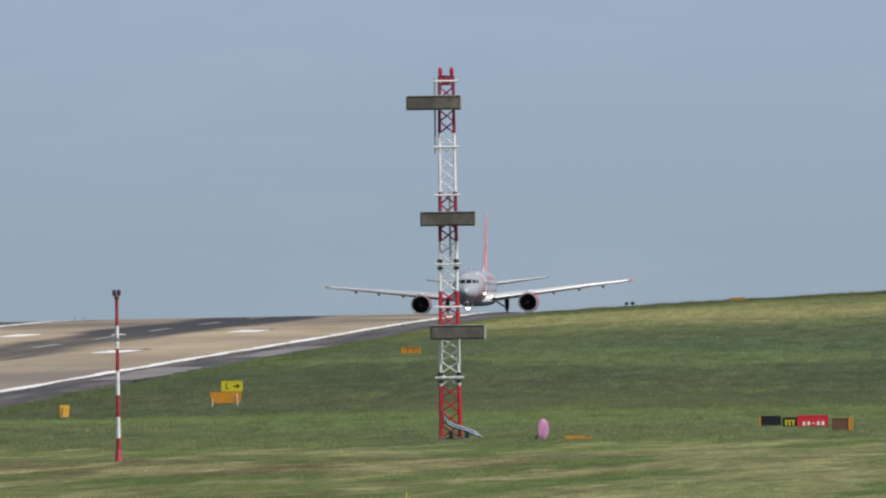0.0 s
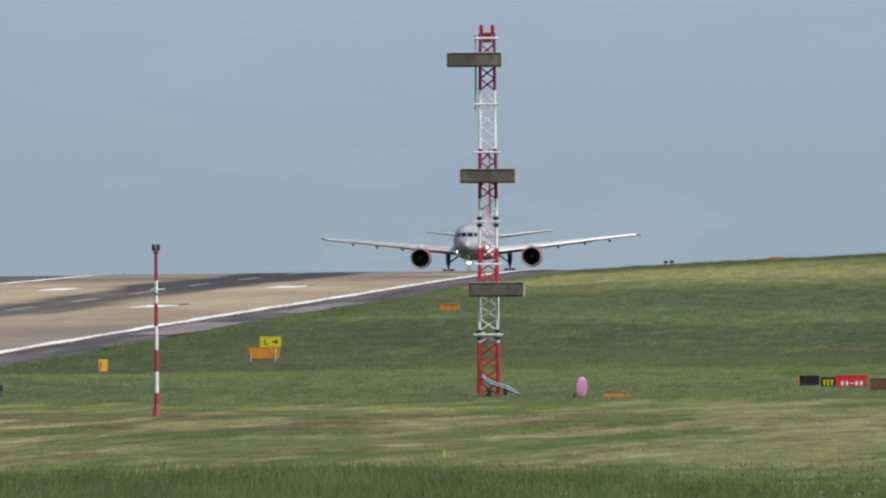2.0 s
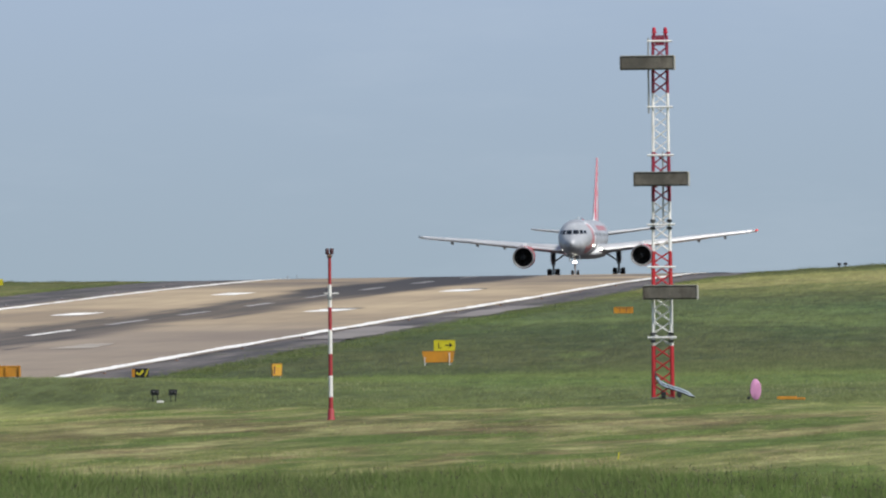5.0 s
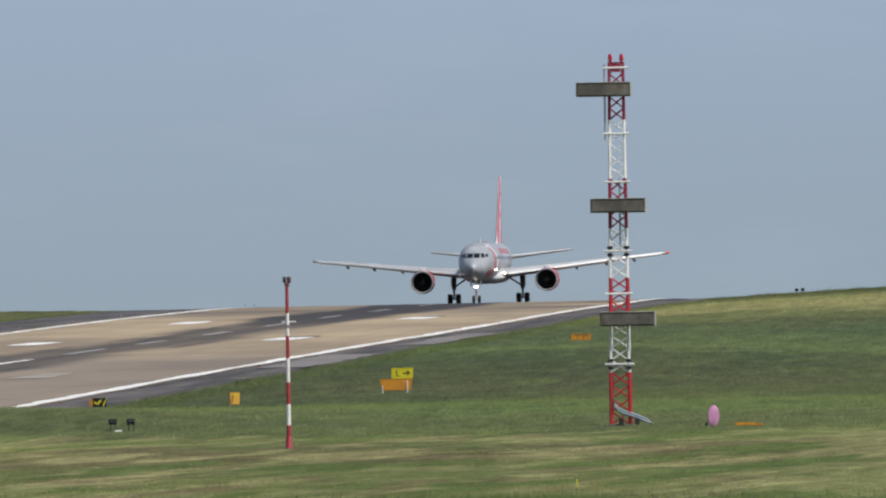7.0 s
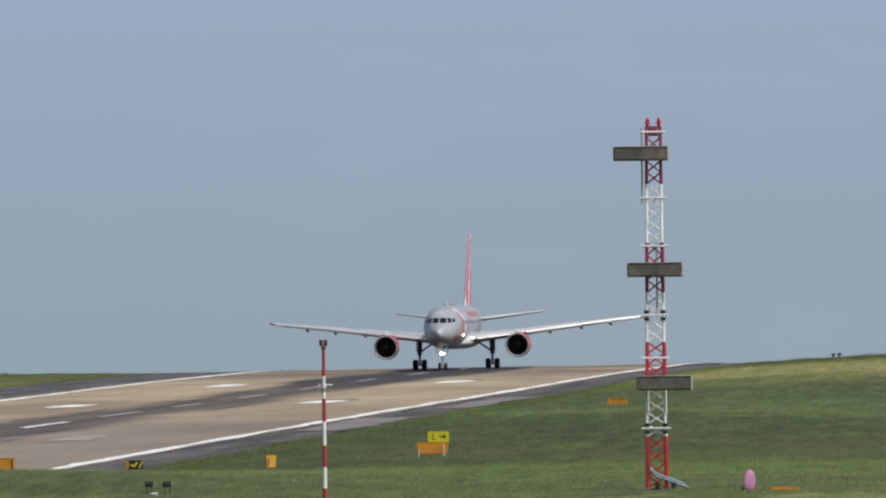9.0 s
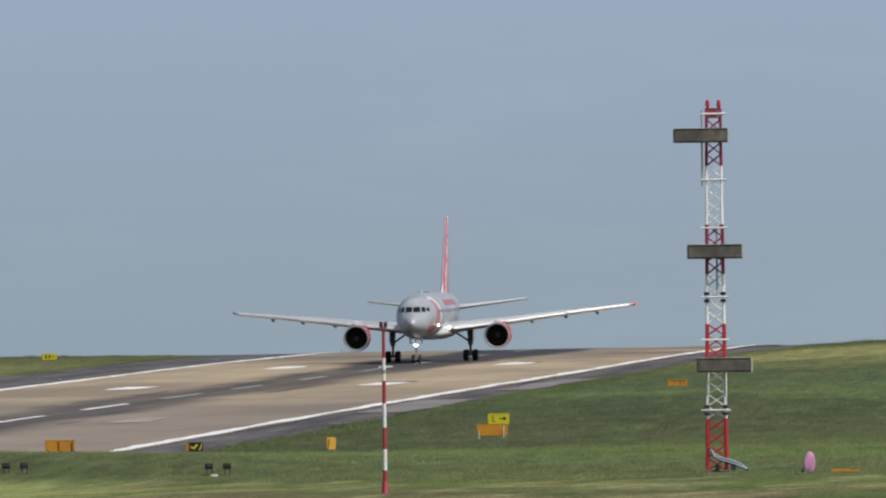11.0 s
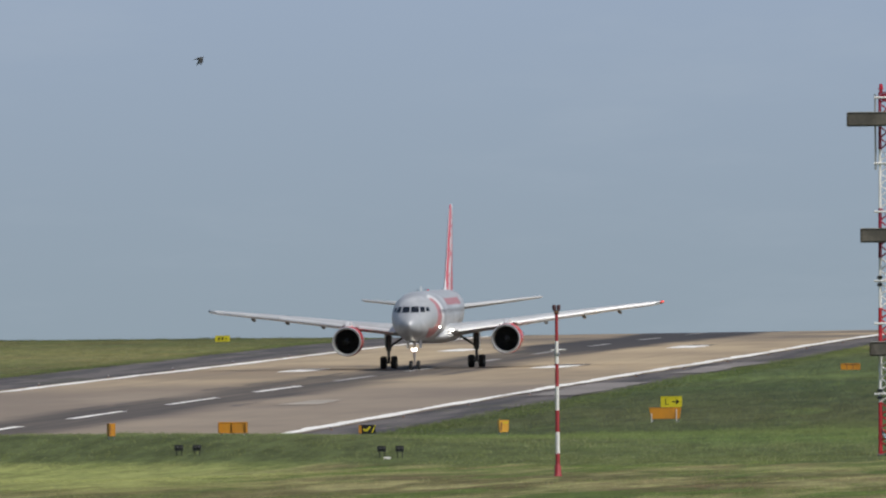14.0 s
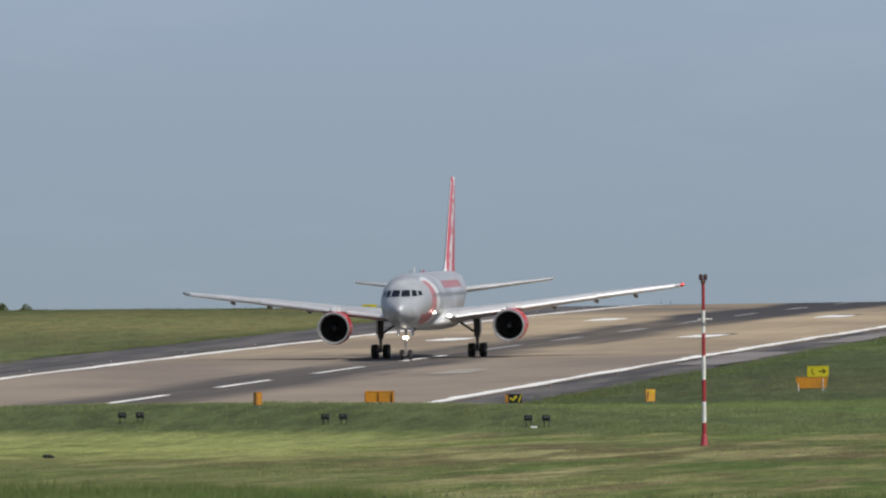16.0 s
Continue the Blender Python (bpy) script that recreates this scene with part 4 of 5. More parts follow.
    # pale hoses that run from the mast's foot into the grass
    for k in range(4):
        bm = bmesh.new()
        w = 0.05 * (k - 1.5)
        pts = [Vector((-0.34, -0.30 + w, 1.25)), Vector((-0.30, -0.42 + w, 0.95 + w)), Vector((-0.10, -0.50 + w, 0.68 + w)), Vector((0.14, -0.54 + w, 0.54 + w)), Vector((0.50, -0.56 + w, 0.43 + w)),
               Vector((0.80, -0.58 + w, 0.33 + w)), Vector((1.10, -0.60 + w, 0.20 + w)), Vector((1.42, -0.60 + w, 0.02))]
        for p, q in zip(pts, pts[1:]):
            rod(bm, p, q, 0.028, 0.028, 8)
        part("hose", bm, HOSE_M if k % 2 else DARK_M, mast, "pale blue-grey hose" if k % 2 else "dark hose")
    bm = bmesh.new()
    box(bm, 0, 0.0, 0.0, 1.1, 1.1, 0.08, 0.03)
    part("footing", bm, PATCH_M, mast, "concrete footing")
    for dx in (0.05, 0.75):
        bm = bmesh.new()
        box(bm, dx, -0.62, 0.14, 0.20, 0.2, 0.28, 0.03)
        part("cable_box", bm, DARK_M, mast)


def monitor_pole():
    px_, py_ = -51.67, 757.0
    p = empty("marker_pole", pose(px_, py_, tz(px_, py_) - 0.03), "slim red and white banded pole with a sensor head", "pole")
    cuts = [0.0, 0.907, 1.71, 2.54, 3.456, 4.316, 5.186, 6.25]
    for k in range(len(cuts) - 1):
        bm = bmesh.new()
        spin(bm, [(0.088 - 0.004 * k, cuts[k]), (0.085 - 0.004 * k, cuts[k + 1])], "Z", 14, True)
        part("band", bm, POLE_RED_M if k % 2 == 0 else WHITE_M, p, "red band" if k % 2 == 0 else "white band")
    part("foot", spin(bmesh.new(), [(0.16, 0), (0.16, 0.05), (0.13, 0.10), (0.12, 0.40), (0.09, 0.46)], "Z", 14), POLE_RED_M, p)
    bm = bmesh.new()
    rod(bm, (-0.20, 0, 4.85), (0.34, 0, 4.85), 0.026, 0.026, 6)
    rod(bm, (0.0, -0.20, 4.88), (0.0, 0.2, 4.88), 0.026, 0.026, 6)
    part("collar", bm, WHITE_M, p)
    part("clamp_ring", spin(bmesh.new(), [(0.08, 4.62), (0.10, 4.64), (0.10, 4.72), (0.08, 4.74)], "Z", 14), STEEL_M, p)
    part("neck", spin(bmesh.new(), [(0.07, 6.21), (0.10, 6.24), (0.10, 6.30), (0.06, 6.32), (0.06, 6.36)], "Z", 14), BROWN_M, p)
    for s in (-1, 1):
        bm = bmesh.new()
        spin(bm, [(0.04, 0), (0.072, 0.03), (0.075, 0.20), (0.05, 0.24)], "Z", 12, True)
        part("sensor_head", bm, HEAD_M, p, "dark red-brown sensor head", m=pose(s * 0.085, 0, 6.33))


def narrow(bm, up, h, taper):
    """Draws the foot of a panel in to taper times its width."""
    for v in bm.verts:
        v.co.x *= taper + (1 - taper) * min(max((v.co.z - up) / h, 0.0), 1.0)


def board_sign(name, x, y, w, h, up, face, label, category="sign", thick=0.16, turn=0.0, legs=2, edge=None, marks=(), taper=1.0):
    """A low panel on short legs; marks are (x, z, width, height, material, name, lean) on its face."""
    s = empty(name, pose(x, y, tz(x, y) - 0.02, 0, 0, turn), label, category)
    bm = bmesh.new()
    box(bm, 0, 0, up + h / 2, w, thick, h, 0.02)
    narrow(bm, up, h, taper)
    p = part("panel", bm, face, s)
    bm = bmesh.new()
    for z in (up + 0.03, up + h - 0.03):
        box(bm, 0, 0, z, w + 0.03, thick + 0.03, 0.05, 0.01)
    for sx in (-1, 1):
        box(bm, sx * (w / 2 - 0.01), 0, up + h / 2, 0.05, thick + 0.03, h, 0.01)
    narrow(bm, up, h, taper)
    part("rim", bm, edge or face, s)
    for k in range(legs):
        lx = (k / (legs - 1) - 0.5) * w * 0.8 if legs > 1 else 0
        bm = bmesh.new()
        rod(bm, (lx, 0, -0.05), (lx, 0, up + 0.05), 0.035, 0.035, 8)
        part("leg", bm, STEEL_M, s)
    for mx_, mz, mw, mh, mt, nm, lean in marks:
        bm = bmesh.new()
        box(bm, 0, 0, 0, mw, 0.012, mh, 0.0)
        part(nm, bm, mt, p, m=pose(mx_, -thick / 2 - 0.009, up + mz, 0, lean, 0), smooth=False)
    return s


def letter(text, size, parent, m, material):
    cu = bpy.data.curves.new("letter", "FONT")
    cu.body, cu.size, cu.extrude, cu.align_x = text, size, 0.006, "CENTER"
    tmp = bpy.data.objects.new("letter", cu)
    me = bpy.data.meshes.new_from_object(tmp)
    bpy.data.objects.remove(tmp)
    me.materials.clear()
    me.materials.append(material)
    ob = new("letter", me)
    ob.parent, ob.matrix_basis = parent, m
    return ob


def signs():
    # yellow taxiway sign with a black L and an arrow, behind an orange-backed board
    s = board_sign("taxiway_sign", -80.62, 1290, 1.36, 0.70, 0.68, YELLOW_M, "yellow taxiway sign with black letter L and arrow", edge=YELLOW_M, marks=(
        (0.24, 0.36, 0.36, 0.07, BLACK_M, "arrow_shaft", 0), (0.40, 0.43, 0.24, 0.07, BLACK_M, "arrow_head", 40), (0.40, 0.29, 0.24, 0.07, BLACK_M, "arrow_head", -40)))
    letter("L", 0.55, s.children[0], pose(-0.30, -0.09, 0.68 + 0.16, 90), BLACK_M)
    b = board_sign("sign_back", -79.64, 1268, 2.04, 0.72, 0.22, ORANGE_M, "weathered orange back of a low airfield sign in the grass", thick=0.3, taper=0.88)
    for sx, high in ((-0.86, 0.60), (0.72, 0.88)):
        bm = bmesh.new()
        box(bm, sx, -0.19, high / 2 - 0.04, 0.05, 0.05, high, 0.01)
        part("stay", bm, WHITE_M, b)
    board_sign("sign_back", -83.36, 1559.5, 1.5, 0.50, 0.10, ORANGE_M, "orange airfield sign on the grass slope", thick=0.3, marks=(
        (-0.28, 0.25, 0.05, 0.40, BROWN_M, "joint", 0), (0.22, 0.25, 0.05, 0.40, BROWN_M, "joint", 0), (0.0, 0.42, 1.1, 0.05, BROWN_M, "seam", 0)))
    # brown strip paints the shaded left side, yellow one the highlight along the top
    board_sign("marker_box", -85.83, 1209, 0.60, 0.74, 0.24, AMBER_M, "orange-yellow tapered box on legs in the grass", "box", thick=0.40, turn=18, taper=0.88, marks=((-0.17, 0.34, 0.09, 0.50, BROWN_M, "shaded_slot", 5), (0.10, 0.58, 0.30, 0.08, YELLOW_M, "pale_edge", 0)))
    board_sign("direction_sign", -92.95, 1194, 0.92, 0.55, 0.37, BLACK_M, "black airfield sign with a yellow mark and orange side", edge=BLACK_M, marks=(
        (0.05, 0.30, 0.34, 0.12, YELLOW_M, "mark", -50), (-0.16, 0.24, 0.22, 0.10, YELLOW_M, "mark", 40), (-0.44, 0.27, 0.17, 0.5, ORANGE_M, "edge_panel", 0), (0.38, 0.30, 0.08, 0.5, YELLOW_M, "mark", 25)))
    b = board_sign("sign_back", -77.54, 916, 1.32, 0.52, 0.11, ORANGE_M, "orange framed back of an airfield sign", thick=0.3)
    for k in range(3):
        bm = bmesh.new()
        box(bm, -0.62 + 0.62 * k, -0.19, 0.37, 0.06, 0.07, 0.46, 0.01)
        part("rib", bm, ORANGE_M, b)
    # here too a brown strip paints the left face's shade
    board_sign("marker_box", -82.1, 904, 0.27, 0.58, 0.16, ORANGE_M, "narrow orange sign turned edge-on", "sign", thick=0.30, turn=28, legs=2, marks=((-0.10, 0.3, 0.04, 0.5, BROWN_M, "shaded_slot", 0),))
    r = board_sign("runway_sign", -32.58, 921, 0.90, 0.46, 0.15, BLACK_M, "black and red airfield sign panels in the grass", edge=BLACK_M)
    bm = bmesh.new()
    box(bm, -0.51, 0, 0.36, 0.10, 0.22, 0.46, 0.02)
    part("end_panel", bm, ORANGE_M, r)
    board_sign("runway_sign", -31.70, 921, 0.66, 0.42, 0.11, BLACK_M, "black sign panel with yellow marks", edge=BLACK_M, marks=(
        (-0.18, 0.14, 0.09, 0.26, YELLOW_M, "mark", 0), (-0.02, 0.14, 0.09, 0.26, YELLOW_M, "mark", 0), (0.16, 0.14, 0.09, 0.26, YELLOW_M, "mark", 0), (0.0, 0.28, 0.5, 0.05, YELLOW_M, "mark", 0)))
    board_sign("runway_sign", -30.65, 921, 1.42, 0.52, 0.10, SIGN_RED_M, "red runway sign with white marks", edge=SIGN_RED_M, marks=tuple(
        (-0.40 + 0.22 * k, 0.14, 0.12 if k != 2 else 0.14, 0.18 if k != 2 else 0.05, WHITE_M, "mark", 0) for k in range(5)))
    b = board_sign("sign_back", -28.50, 896, 0.86, 0.50, 0.13, BROWN_M, "brown-backed sign with an orange side", thick=0.2)
    bm = bmesh.new()
    box(bm, 0.38, -0.02, 0.36, 0.22, 0.26, 0.60, 0.02)
    part("side_panel", bm, ORANGE_M, b)
    board_sign("guidance_sign", -168.4, 1978, 1.45, 0.62, 0.12, YELLOW_M, "yellow airfield sign with dark marks beyond the runway", marks=(
        (-0.35, 0.3, 0.18, 0.3, BLACK_M, "mark", 0), (0.0, 0.3, 0.18, 0.3, BLACK_M, "mark", 0), (0.36, 0.3, 0.22, 0.08, BLACK_M, "mark", 0)))
    board_sign("sign_back", -73.4, 1985, 1.5, 0.35, 0.05, ORANGE_M, "rust-orange board on the skyline", thick=0.3)
    # pink oval board and a flat orange one lying beside it
    d = empty("oval_board", pose(-40.61, 867, tz(-40.61, 867) - 0.03), "pink oval board standing in the grass", "marker")
    bm = bmesh.new()
    spin(bm, [(0.005, -0.03), (0.215, -0.03), (0.24, 0.0), (0.215, 0.03), (0.005, 0.03)], "Y", 28)
    bmesh.ops.transform(bm, matrix=Matrix.Translation((0, 0, 0.50)) @ Matrix.Diagonal((1, 1, 1.95, 1)), verts=bm.verts)
    part("board", bm, PINK_M, d)
    bm = bmesh.new()
    rod(bm, (0, 0.06, -0.05), (0, 0.06, 0.5), 0.03, 0.03, 8)
    part("stake", bm, STEEL_M, d)
    bm = bmesh.new()
    box(bm, -0.30, 0, 0.10, 0.14, 0.14, 0.22, 0.03)
    part("lamp", bm, DARK_M, d, "small dark lamp")
    f = empty("low_board", pose(-39.2, 866, tz(-39.2, 866)), "low orange board lying in the grass", "marker")
    bm = bmesh.new()
    box(bm, 0, 0, 0.10, 0.86, 0.4, 0.14, 0.02)
    part("board", bm, ORANGE_M, f)
    bm = bmesh.new()
    box(bm, 0.62, 0.1, 0.07, 0.36, 0.3, 0.1, 0.02)
    part("end", bm, ORANGE_M, f)


def approach_lights():
    """Pairs of black lamp housings on legs in a row across the field."""
    def unit():
        u = empty("light_unit", pose(0, 0, 0), "pair of black lamp housings on short legs in the grass", "airfield light", "row of black lamp pairs")
        for s in (-1, 1):
            bm = bmesh.new()
            loft(bm, [[(s * 0.40 + sx * w, y, 0.36 + sz * h) for sx, sz in ((-1, -1), (1, -1), (1, 1), (-1, 1))] for y, w, h in ((-0.35, 0.19, 0.13), (-0.30, 0.17, 0.115), (0.25, 0.15, 0.10), (0.35, 0.10, 0.08))])
            h = part("housing", bm, DARK_M, u)
            part("lens", spin(bmesh.new(), [(0.001, -0.05), (0.05, -0.03), (0.07, 0.0)], "Y", 12), DARK_M, h, m=pose(s * 0.40 - 0.06, -0.352, 0.36))
            part("lens", spin(bmesh.new(), [(0.001, -0.05), (0.05, -0.03), (0.07, 0.0)], "Y", 12), DARK_M, h, m=pose(s * 0.40 + 0.09, -0.352, 0.36))
            for dx in (-0.11, 0.11):
                bm = bmesh.new()
                rod(bm, (s * 0.40 + dx, -0.1, -0.1), (s * 0.40 + dx, -0.1, 0.3), 0.022, 0.022, 6)
                part("leg", bm, DARK_M, u)
            bm = bmesh.new()
            box(bm, s * 0.40, -0.1, 0.46, 0.16, 0.3, 0.06, 0.02)
            part("cover", bm, DARK_M, h)
        return u
    first = unit()
    spots = [(-67.46, 880.0, 0.055), (-76.75, 883.0, 0.0), (-86.13, 886.0, 0.01), (-95.4, 889.0, 0.01)]
    for k, (x, y, up) in enumerate(spots):
        m = pose(x, y, tz(x, y) + up)
        if k == 0:
            first.matrix_basis = m
        else:
            copy_thing(first, m)
    w = empty("cable_cover", pose(-67.45, 877.5, tz(-67.45, 877.5)), "small white cover plate in the grass", "cover")
    bm = bmesh.new()
    box(bm, 0, 0, 0.05, 0.30, 0.3, 0.10, 0.02)
    part("plate", bm, WHITE_M, w)
    t = empty("ground_light", pose(-72.56, 715.0, tz(-72.56, 715.0) - 0.03), "small dark lamp fitting low in the mown grass", "airfield light")
    bm = bmesh.new()
    box(bm, 0, 0, 0.09, 0.36, 0.3, 0.14, 0.04)
    box(bm, 0.18, -0.05, 0.06, 0.14, 0.2, 0.10, 0.02)
    part("housing", bm, DARK_M, t)
    s = empty("marker_stake", pose(-31.31, 582, tz(-31.31, 582)), "thin yellow stake in the grass", "stake")
    bm = bmesh.new()
    rod(bm, (0, 0, -0.05), (0.02, 0, 0.22), 0.020, 0.016, 6)
    part("stick", bm, YELLOW_M, s)


def edge_lights():
    """Small runway edge lamps and the far lamps on the skyline."""
    e = empty("edge_light", pose(0, 0, 0), "small pale runway edge lamp", "airfield light", "runway edge lamps")
    part("base", spin(bmesh.new(), [(0.12, 0), (0.10, 0.04), (0.05, 0.07), (0.05, 0.10)], "Z", 12), BROWN_M, e)
    part("lens", spin(bmesh.new(), [(0.05, 0.10), (0.07, 0.12), (0.06, 0.19), (0.01, 0.22)], "Z", 12), STEEL_M, e)
    first = True
    for k in range(14):
        y = 1190.0 + 60 * k
        for x in (-23.6, 23.2):
            m = pose(XC + x, y, float(runway_z(XC + x, y)) + 0.001)
            if first:
                e.matrix_basis = m
                first = False
            else:
                copy_thing(e, m)
    s = empty("skyline_lamp", pose(0, 0, 0), "dark twin lamp head on the skyline", "airfield light", "skyline lamps")
    bm = bmesh.new()
    rod(bm, (0, 0, -0.1), (0, 0, 0.35), 0.04, 0.04, 8)
    part("post", bm, DARK_M, s)
    part("head", spin(bmesh.new(), [(0.05, 0.3), (0.2, 0.34), (0.2, 0.52), (0.04, 0.58)], "Z", 12, True), DARK_M, s)
    s.matrix_basis = pose(-84.7, 1990, tz(-84.7, 1990))
    copy_thing(s, pose(-84.1, 1990, tz(-84.1, 1990)))


def tufts(name, count, ya, yb, aa, ab, tall, spread, wide, material, label, seed, bent=0.35, keep=None, away=0.0, lumpy=0.0):
    """Tufts of blades over a stretch of the field, between two bearings from the mound."""
    rng = np.random.default_rng(seed)
    y = rng.uniform(ya, yb, count)
    x = -y * rng.uniform(aa, ab, count)
    if keep is not None:
        sel = keep(x, y, rng)
        x, y = x[sel], y[sel]
    n = len(x)
    z = ground_z(x, y) - 0.02
    patch = np.array([noise.noise((a * 0.10, b * 0.035, seed)) for a, b in zip(x, y)])
    clump = np.array([noise.noise((a * 0.55, b * 0.09, seed + 40)) for a, b in zip(x, y)])
    h0 = tall * (1.0 + 0.55 * patch + lumpy * np.maximum(clump - 0.12, 0)) * rng.uniform(0.6, 1.15, n)
    per = 4
    verts = np.zeros((n, per, 3, 3))
    for k in range(per):
        h = h0 * rng.uniform(0.6, 1.2, n)
        dx, dy = rng.normal(0, spread, n), rng.normal(0, spread, n)
        lx, ly = rng.normal(0, bent, n) * h, (rng.normal(0, bent, n) if not away else np.abs(rng.normal(away, 0.3, n))) * h
        w = wide * rng.uniform(0.6, 1.4, n)
        verts[:, k, 0] = np.column_stack([x + dx - w, y + dy, z])
        verts[:, k, 1] = np.column_stack([x + dx + w, y + dy, z])
        verts[:, k, 2] = np.column_stack([x + dx + lx, y + dy + ly, z + h])
    v = verts.reshape(-1)
    me = bpy.data.meshes.new(name)
    count = len(v) // 3
    me.vertices.add(count)
    me.vertices.foreach_set("co", v)
    me.loops.add(count)
    me.loops.foreach_set("vertex_index", np.arange(count))
    me.polygons.add(count // 3)
    me.polygons.foreach_set("loop_start", np.arange(0, count, 3))
    me.update(calc_edges=True)
    me.materials.append(material)
    tagged(new(name, me), label, "grass", kind="stuff")


def meadow():
    edge = lambda x, y, rng: y < (531 - 52 * (1 - ramp(-x / y, 0.031, 0.047)) + 70 * ramp(-x / y, 0.083, 0.098) + 14 * np.sin(x * 0.35) + 10 * np.sin(x * 0.13 + 1) + rng.normal(0, 6, len(x)))
    tufts("long_grass", 62000, 350, 600, 0.022, 0.108, 0.40, 0.14, 0.008, BLADE_M, "long uncut meadow grass with seed heads", 3, 0.42, edge, 0.0, 0.9)
    tufts("cut_grass", 60000, 505, 880, 0.024, 0.108, 0.050, 0.4, 0.020, MOWN_M, "cut grass and hay lying in swathes on the mown field", 4, 0.8, None, 0.7)

    missed = lambda x, y, rng: np.array([noise.noise((a * 0.30 - b * 0.006, b * 0.02, 6.1)) for a, b in zip(x, y)]) > rng.uniform(0.10, 0.40, len(x))
    tufts("missed_grass", 16000, 540, 860, 0.024, 0.108, 0.09, 0.3, 0.014, ROUGH_M, "strips of green grass missed by the mower", 9, 0.5, missed, 0.4)

    def band(x, y, rng):
        yy = y - 28 * (1 - ramp(x, -72, -56))
        yy = yy + (26 - 20 * (1 - ramp(x, -70, -54))) * np.array([noise.noise((a * 0.30, b * 0.06, 2.2)) for a, b in zip(x, y)])
        return rng.uniform(0, 1, len(x)) < ramp(yy, 836, 862) * (1 - 0.75 * (np.abs(x + 45.2) < 1.3) * (y < 880))
    tufts("rough_grass", 26000, 825, 1060, 0.024, 0.108, 0.11, 0.3, 0.020, FIELD_M, "rough green grass round the mast and lamps", 5, 0.6, band, 0.5, 2.6)
    weeds = lambda x, y, rng: np.array([noise.noise((a * 0.25, b * 0.05, 7.7)) for a, b in zip(x, y)]) > rng.uniform(0.05, 0.5, len(x))
    tufts("pale_weeds", 2600, 846, 970, 0.024, 0.075, 0.20, 0.18, 0.010, WEED_M, "pale flowering weeds standing in the rough grass", 14, 0.4, weeds, 0.3)
    off_right = lambda x, y, rng: x > XC + 28.5
    tufts("slope_grass", 62000, 1040, 2010, 0.026, 0.085, 0.15, 0.5, 0.030, SLOPE_M, "uneven green and dry grass on the slope", 31, 0.6, off_right, 0.5, 2.6)
    off_left = lambda x, y, rng: x < XC - 34.5
    tufts("slope_grass", 30000, 1480, 2060, 0.078, 0.112, 0.13, 0.5, 0.030, SLOPE_M, "uneven green grass beyond the runway", 32, 0.6, off_left, 0.5, 1.5)
    verge = lambda x, y, rng: np.abs(x - XC - 28.9 - rng.normal(0, 0.5, len(x))) < 2.4
    tufts("verge_grass", 90000, 1150, 1960, 0.048, 0.083, 0.14, 0.5, 0.025, ROUGH_M, "ragged grass along the edge of the runway shoulder", 21, 0.8, verge)
    verge_far = lambda x, y, rng: np.abs(x - XC + 34.2 - rng.normal(0, 0.8, len(x))) < 1.6
    tufts("verge_grass", 50000, 1560, 2040, 0.075, 0.103, 0.10, 0.5, 0.025, ROUGH_M, "ragged grass along the far edge of the runway shoulder", 22, 0.8, verge_far)
    tufts("crest_grass", 5000, 1960, 2030, 0.018, 0.047, 0.18, 0.4, 0.025, CREST_M, "dark rough grass along the crest of the slope", 6, 0.4, None, 0.0, 3.0)
    tufts("crest_grass", 5000, 2010, 2080, 0.079, 0.112, 0.15, 0.4, 0.025, CREST_M, "dark rough grass along the crest beyond the runway", 7, 0.4, None, 0.0, 2.5)
    # brown seed heads above the long grass
    rng = np.random.default_rng(12)
    verts, faces = [], []
    for k in range(4200):
        y = rng.uniform(352, 512)
        x = -y * rng.uniform(0.022, 0.090)
        if noise.noise((x * 0.16, y * 0.02, 5.0)) < rng.uniform(-0.5, 0.35):
            continue
        z = float(ground_z(x, y)) + rng.uniform(0.32, 0.58)
        h, w, lean = rng.uniform(0.05, 0.11), rng.uniform(0.008, 0.016), rng.normal(0, 0.04)
        i = len(verts)
        verts += [(x - w, y, z), (x, y - w, z - h * 0.4), (x + w, y, z), (x + lean, y, z + h), (x - 0.004, y, z - 0.35), (x + 0.004, y, z - 0.35)]
        faces += [(i, i + 1, i + 3), (i + 1, i + 2, i + 3), (i + 4, i + 5, i + 3)]
    me = bpy.data.meshes.new("seed_heads")
    me.from_pydata(verts, [], faces)
    me.materials.append(SEED_M)
    tagged(new("seed_heads", me), "brown seed heads above the long grass", "grass", kind="stuff")
    # yellow buttercups in loose patches
    rng = np.random.default_rng(19)
    verts, faces = [], []
    for k in range(900):
        y = rng.uniform(355, 520)
        x = -y * rng.uniform(0.026, 0.085)
        if noise.noise((x * 0.35, y * 0.03, 8.0)) < rng.uniform(0.12, 0.5):
            continue
        z, r = float(ground_z(x, y)) + rng.uniform(0.30, 0.48), rng.uniform(0.010, 0.017)
        i = len(verts)
        verts += [(x + r * math.cos(q * math.pi / 2.5), y + r * math.sin(q * math.pi / 2.5), z + 0.006) for q in range(5)] + [(x, y, z - 0.008)]
        faces += [(i + q, i + (q + 1) % 5, i + 5) for q in range(5)]
    me = bpy.data.meshes.new("buttercups")
    me.from_pydata(verts, [], faces)
    me.materials.append(YELLOW_M)
    tagged(new("buttercups", me), "yellow buttercups in the long grass", "flowers", kind="stuff")
    # white umbels among the long grass
    rng = np.random.default_rng(8)
    verts, faces = [], []
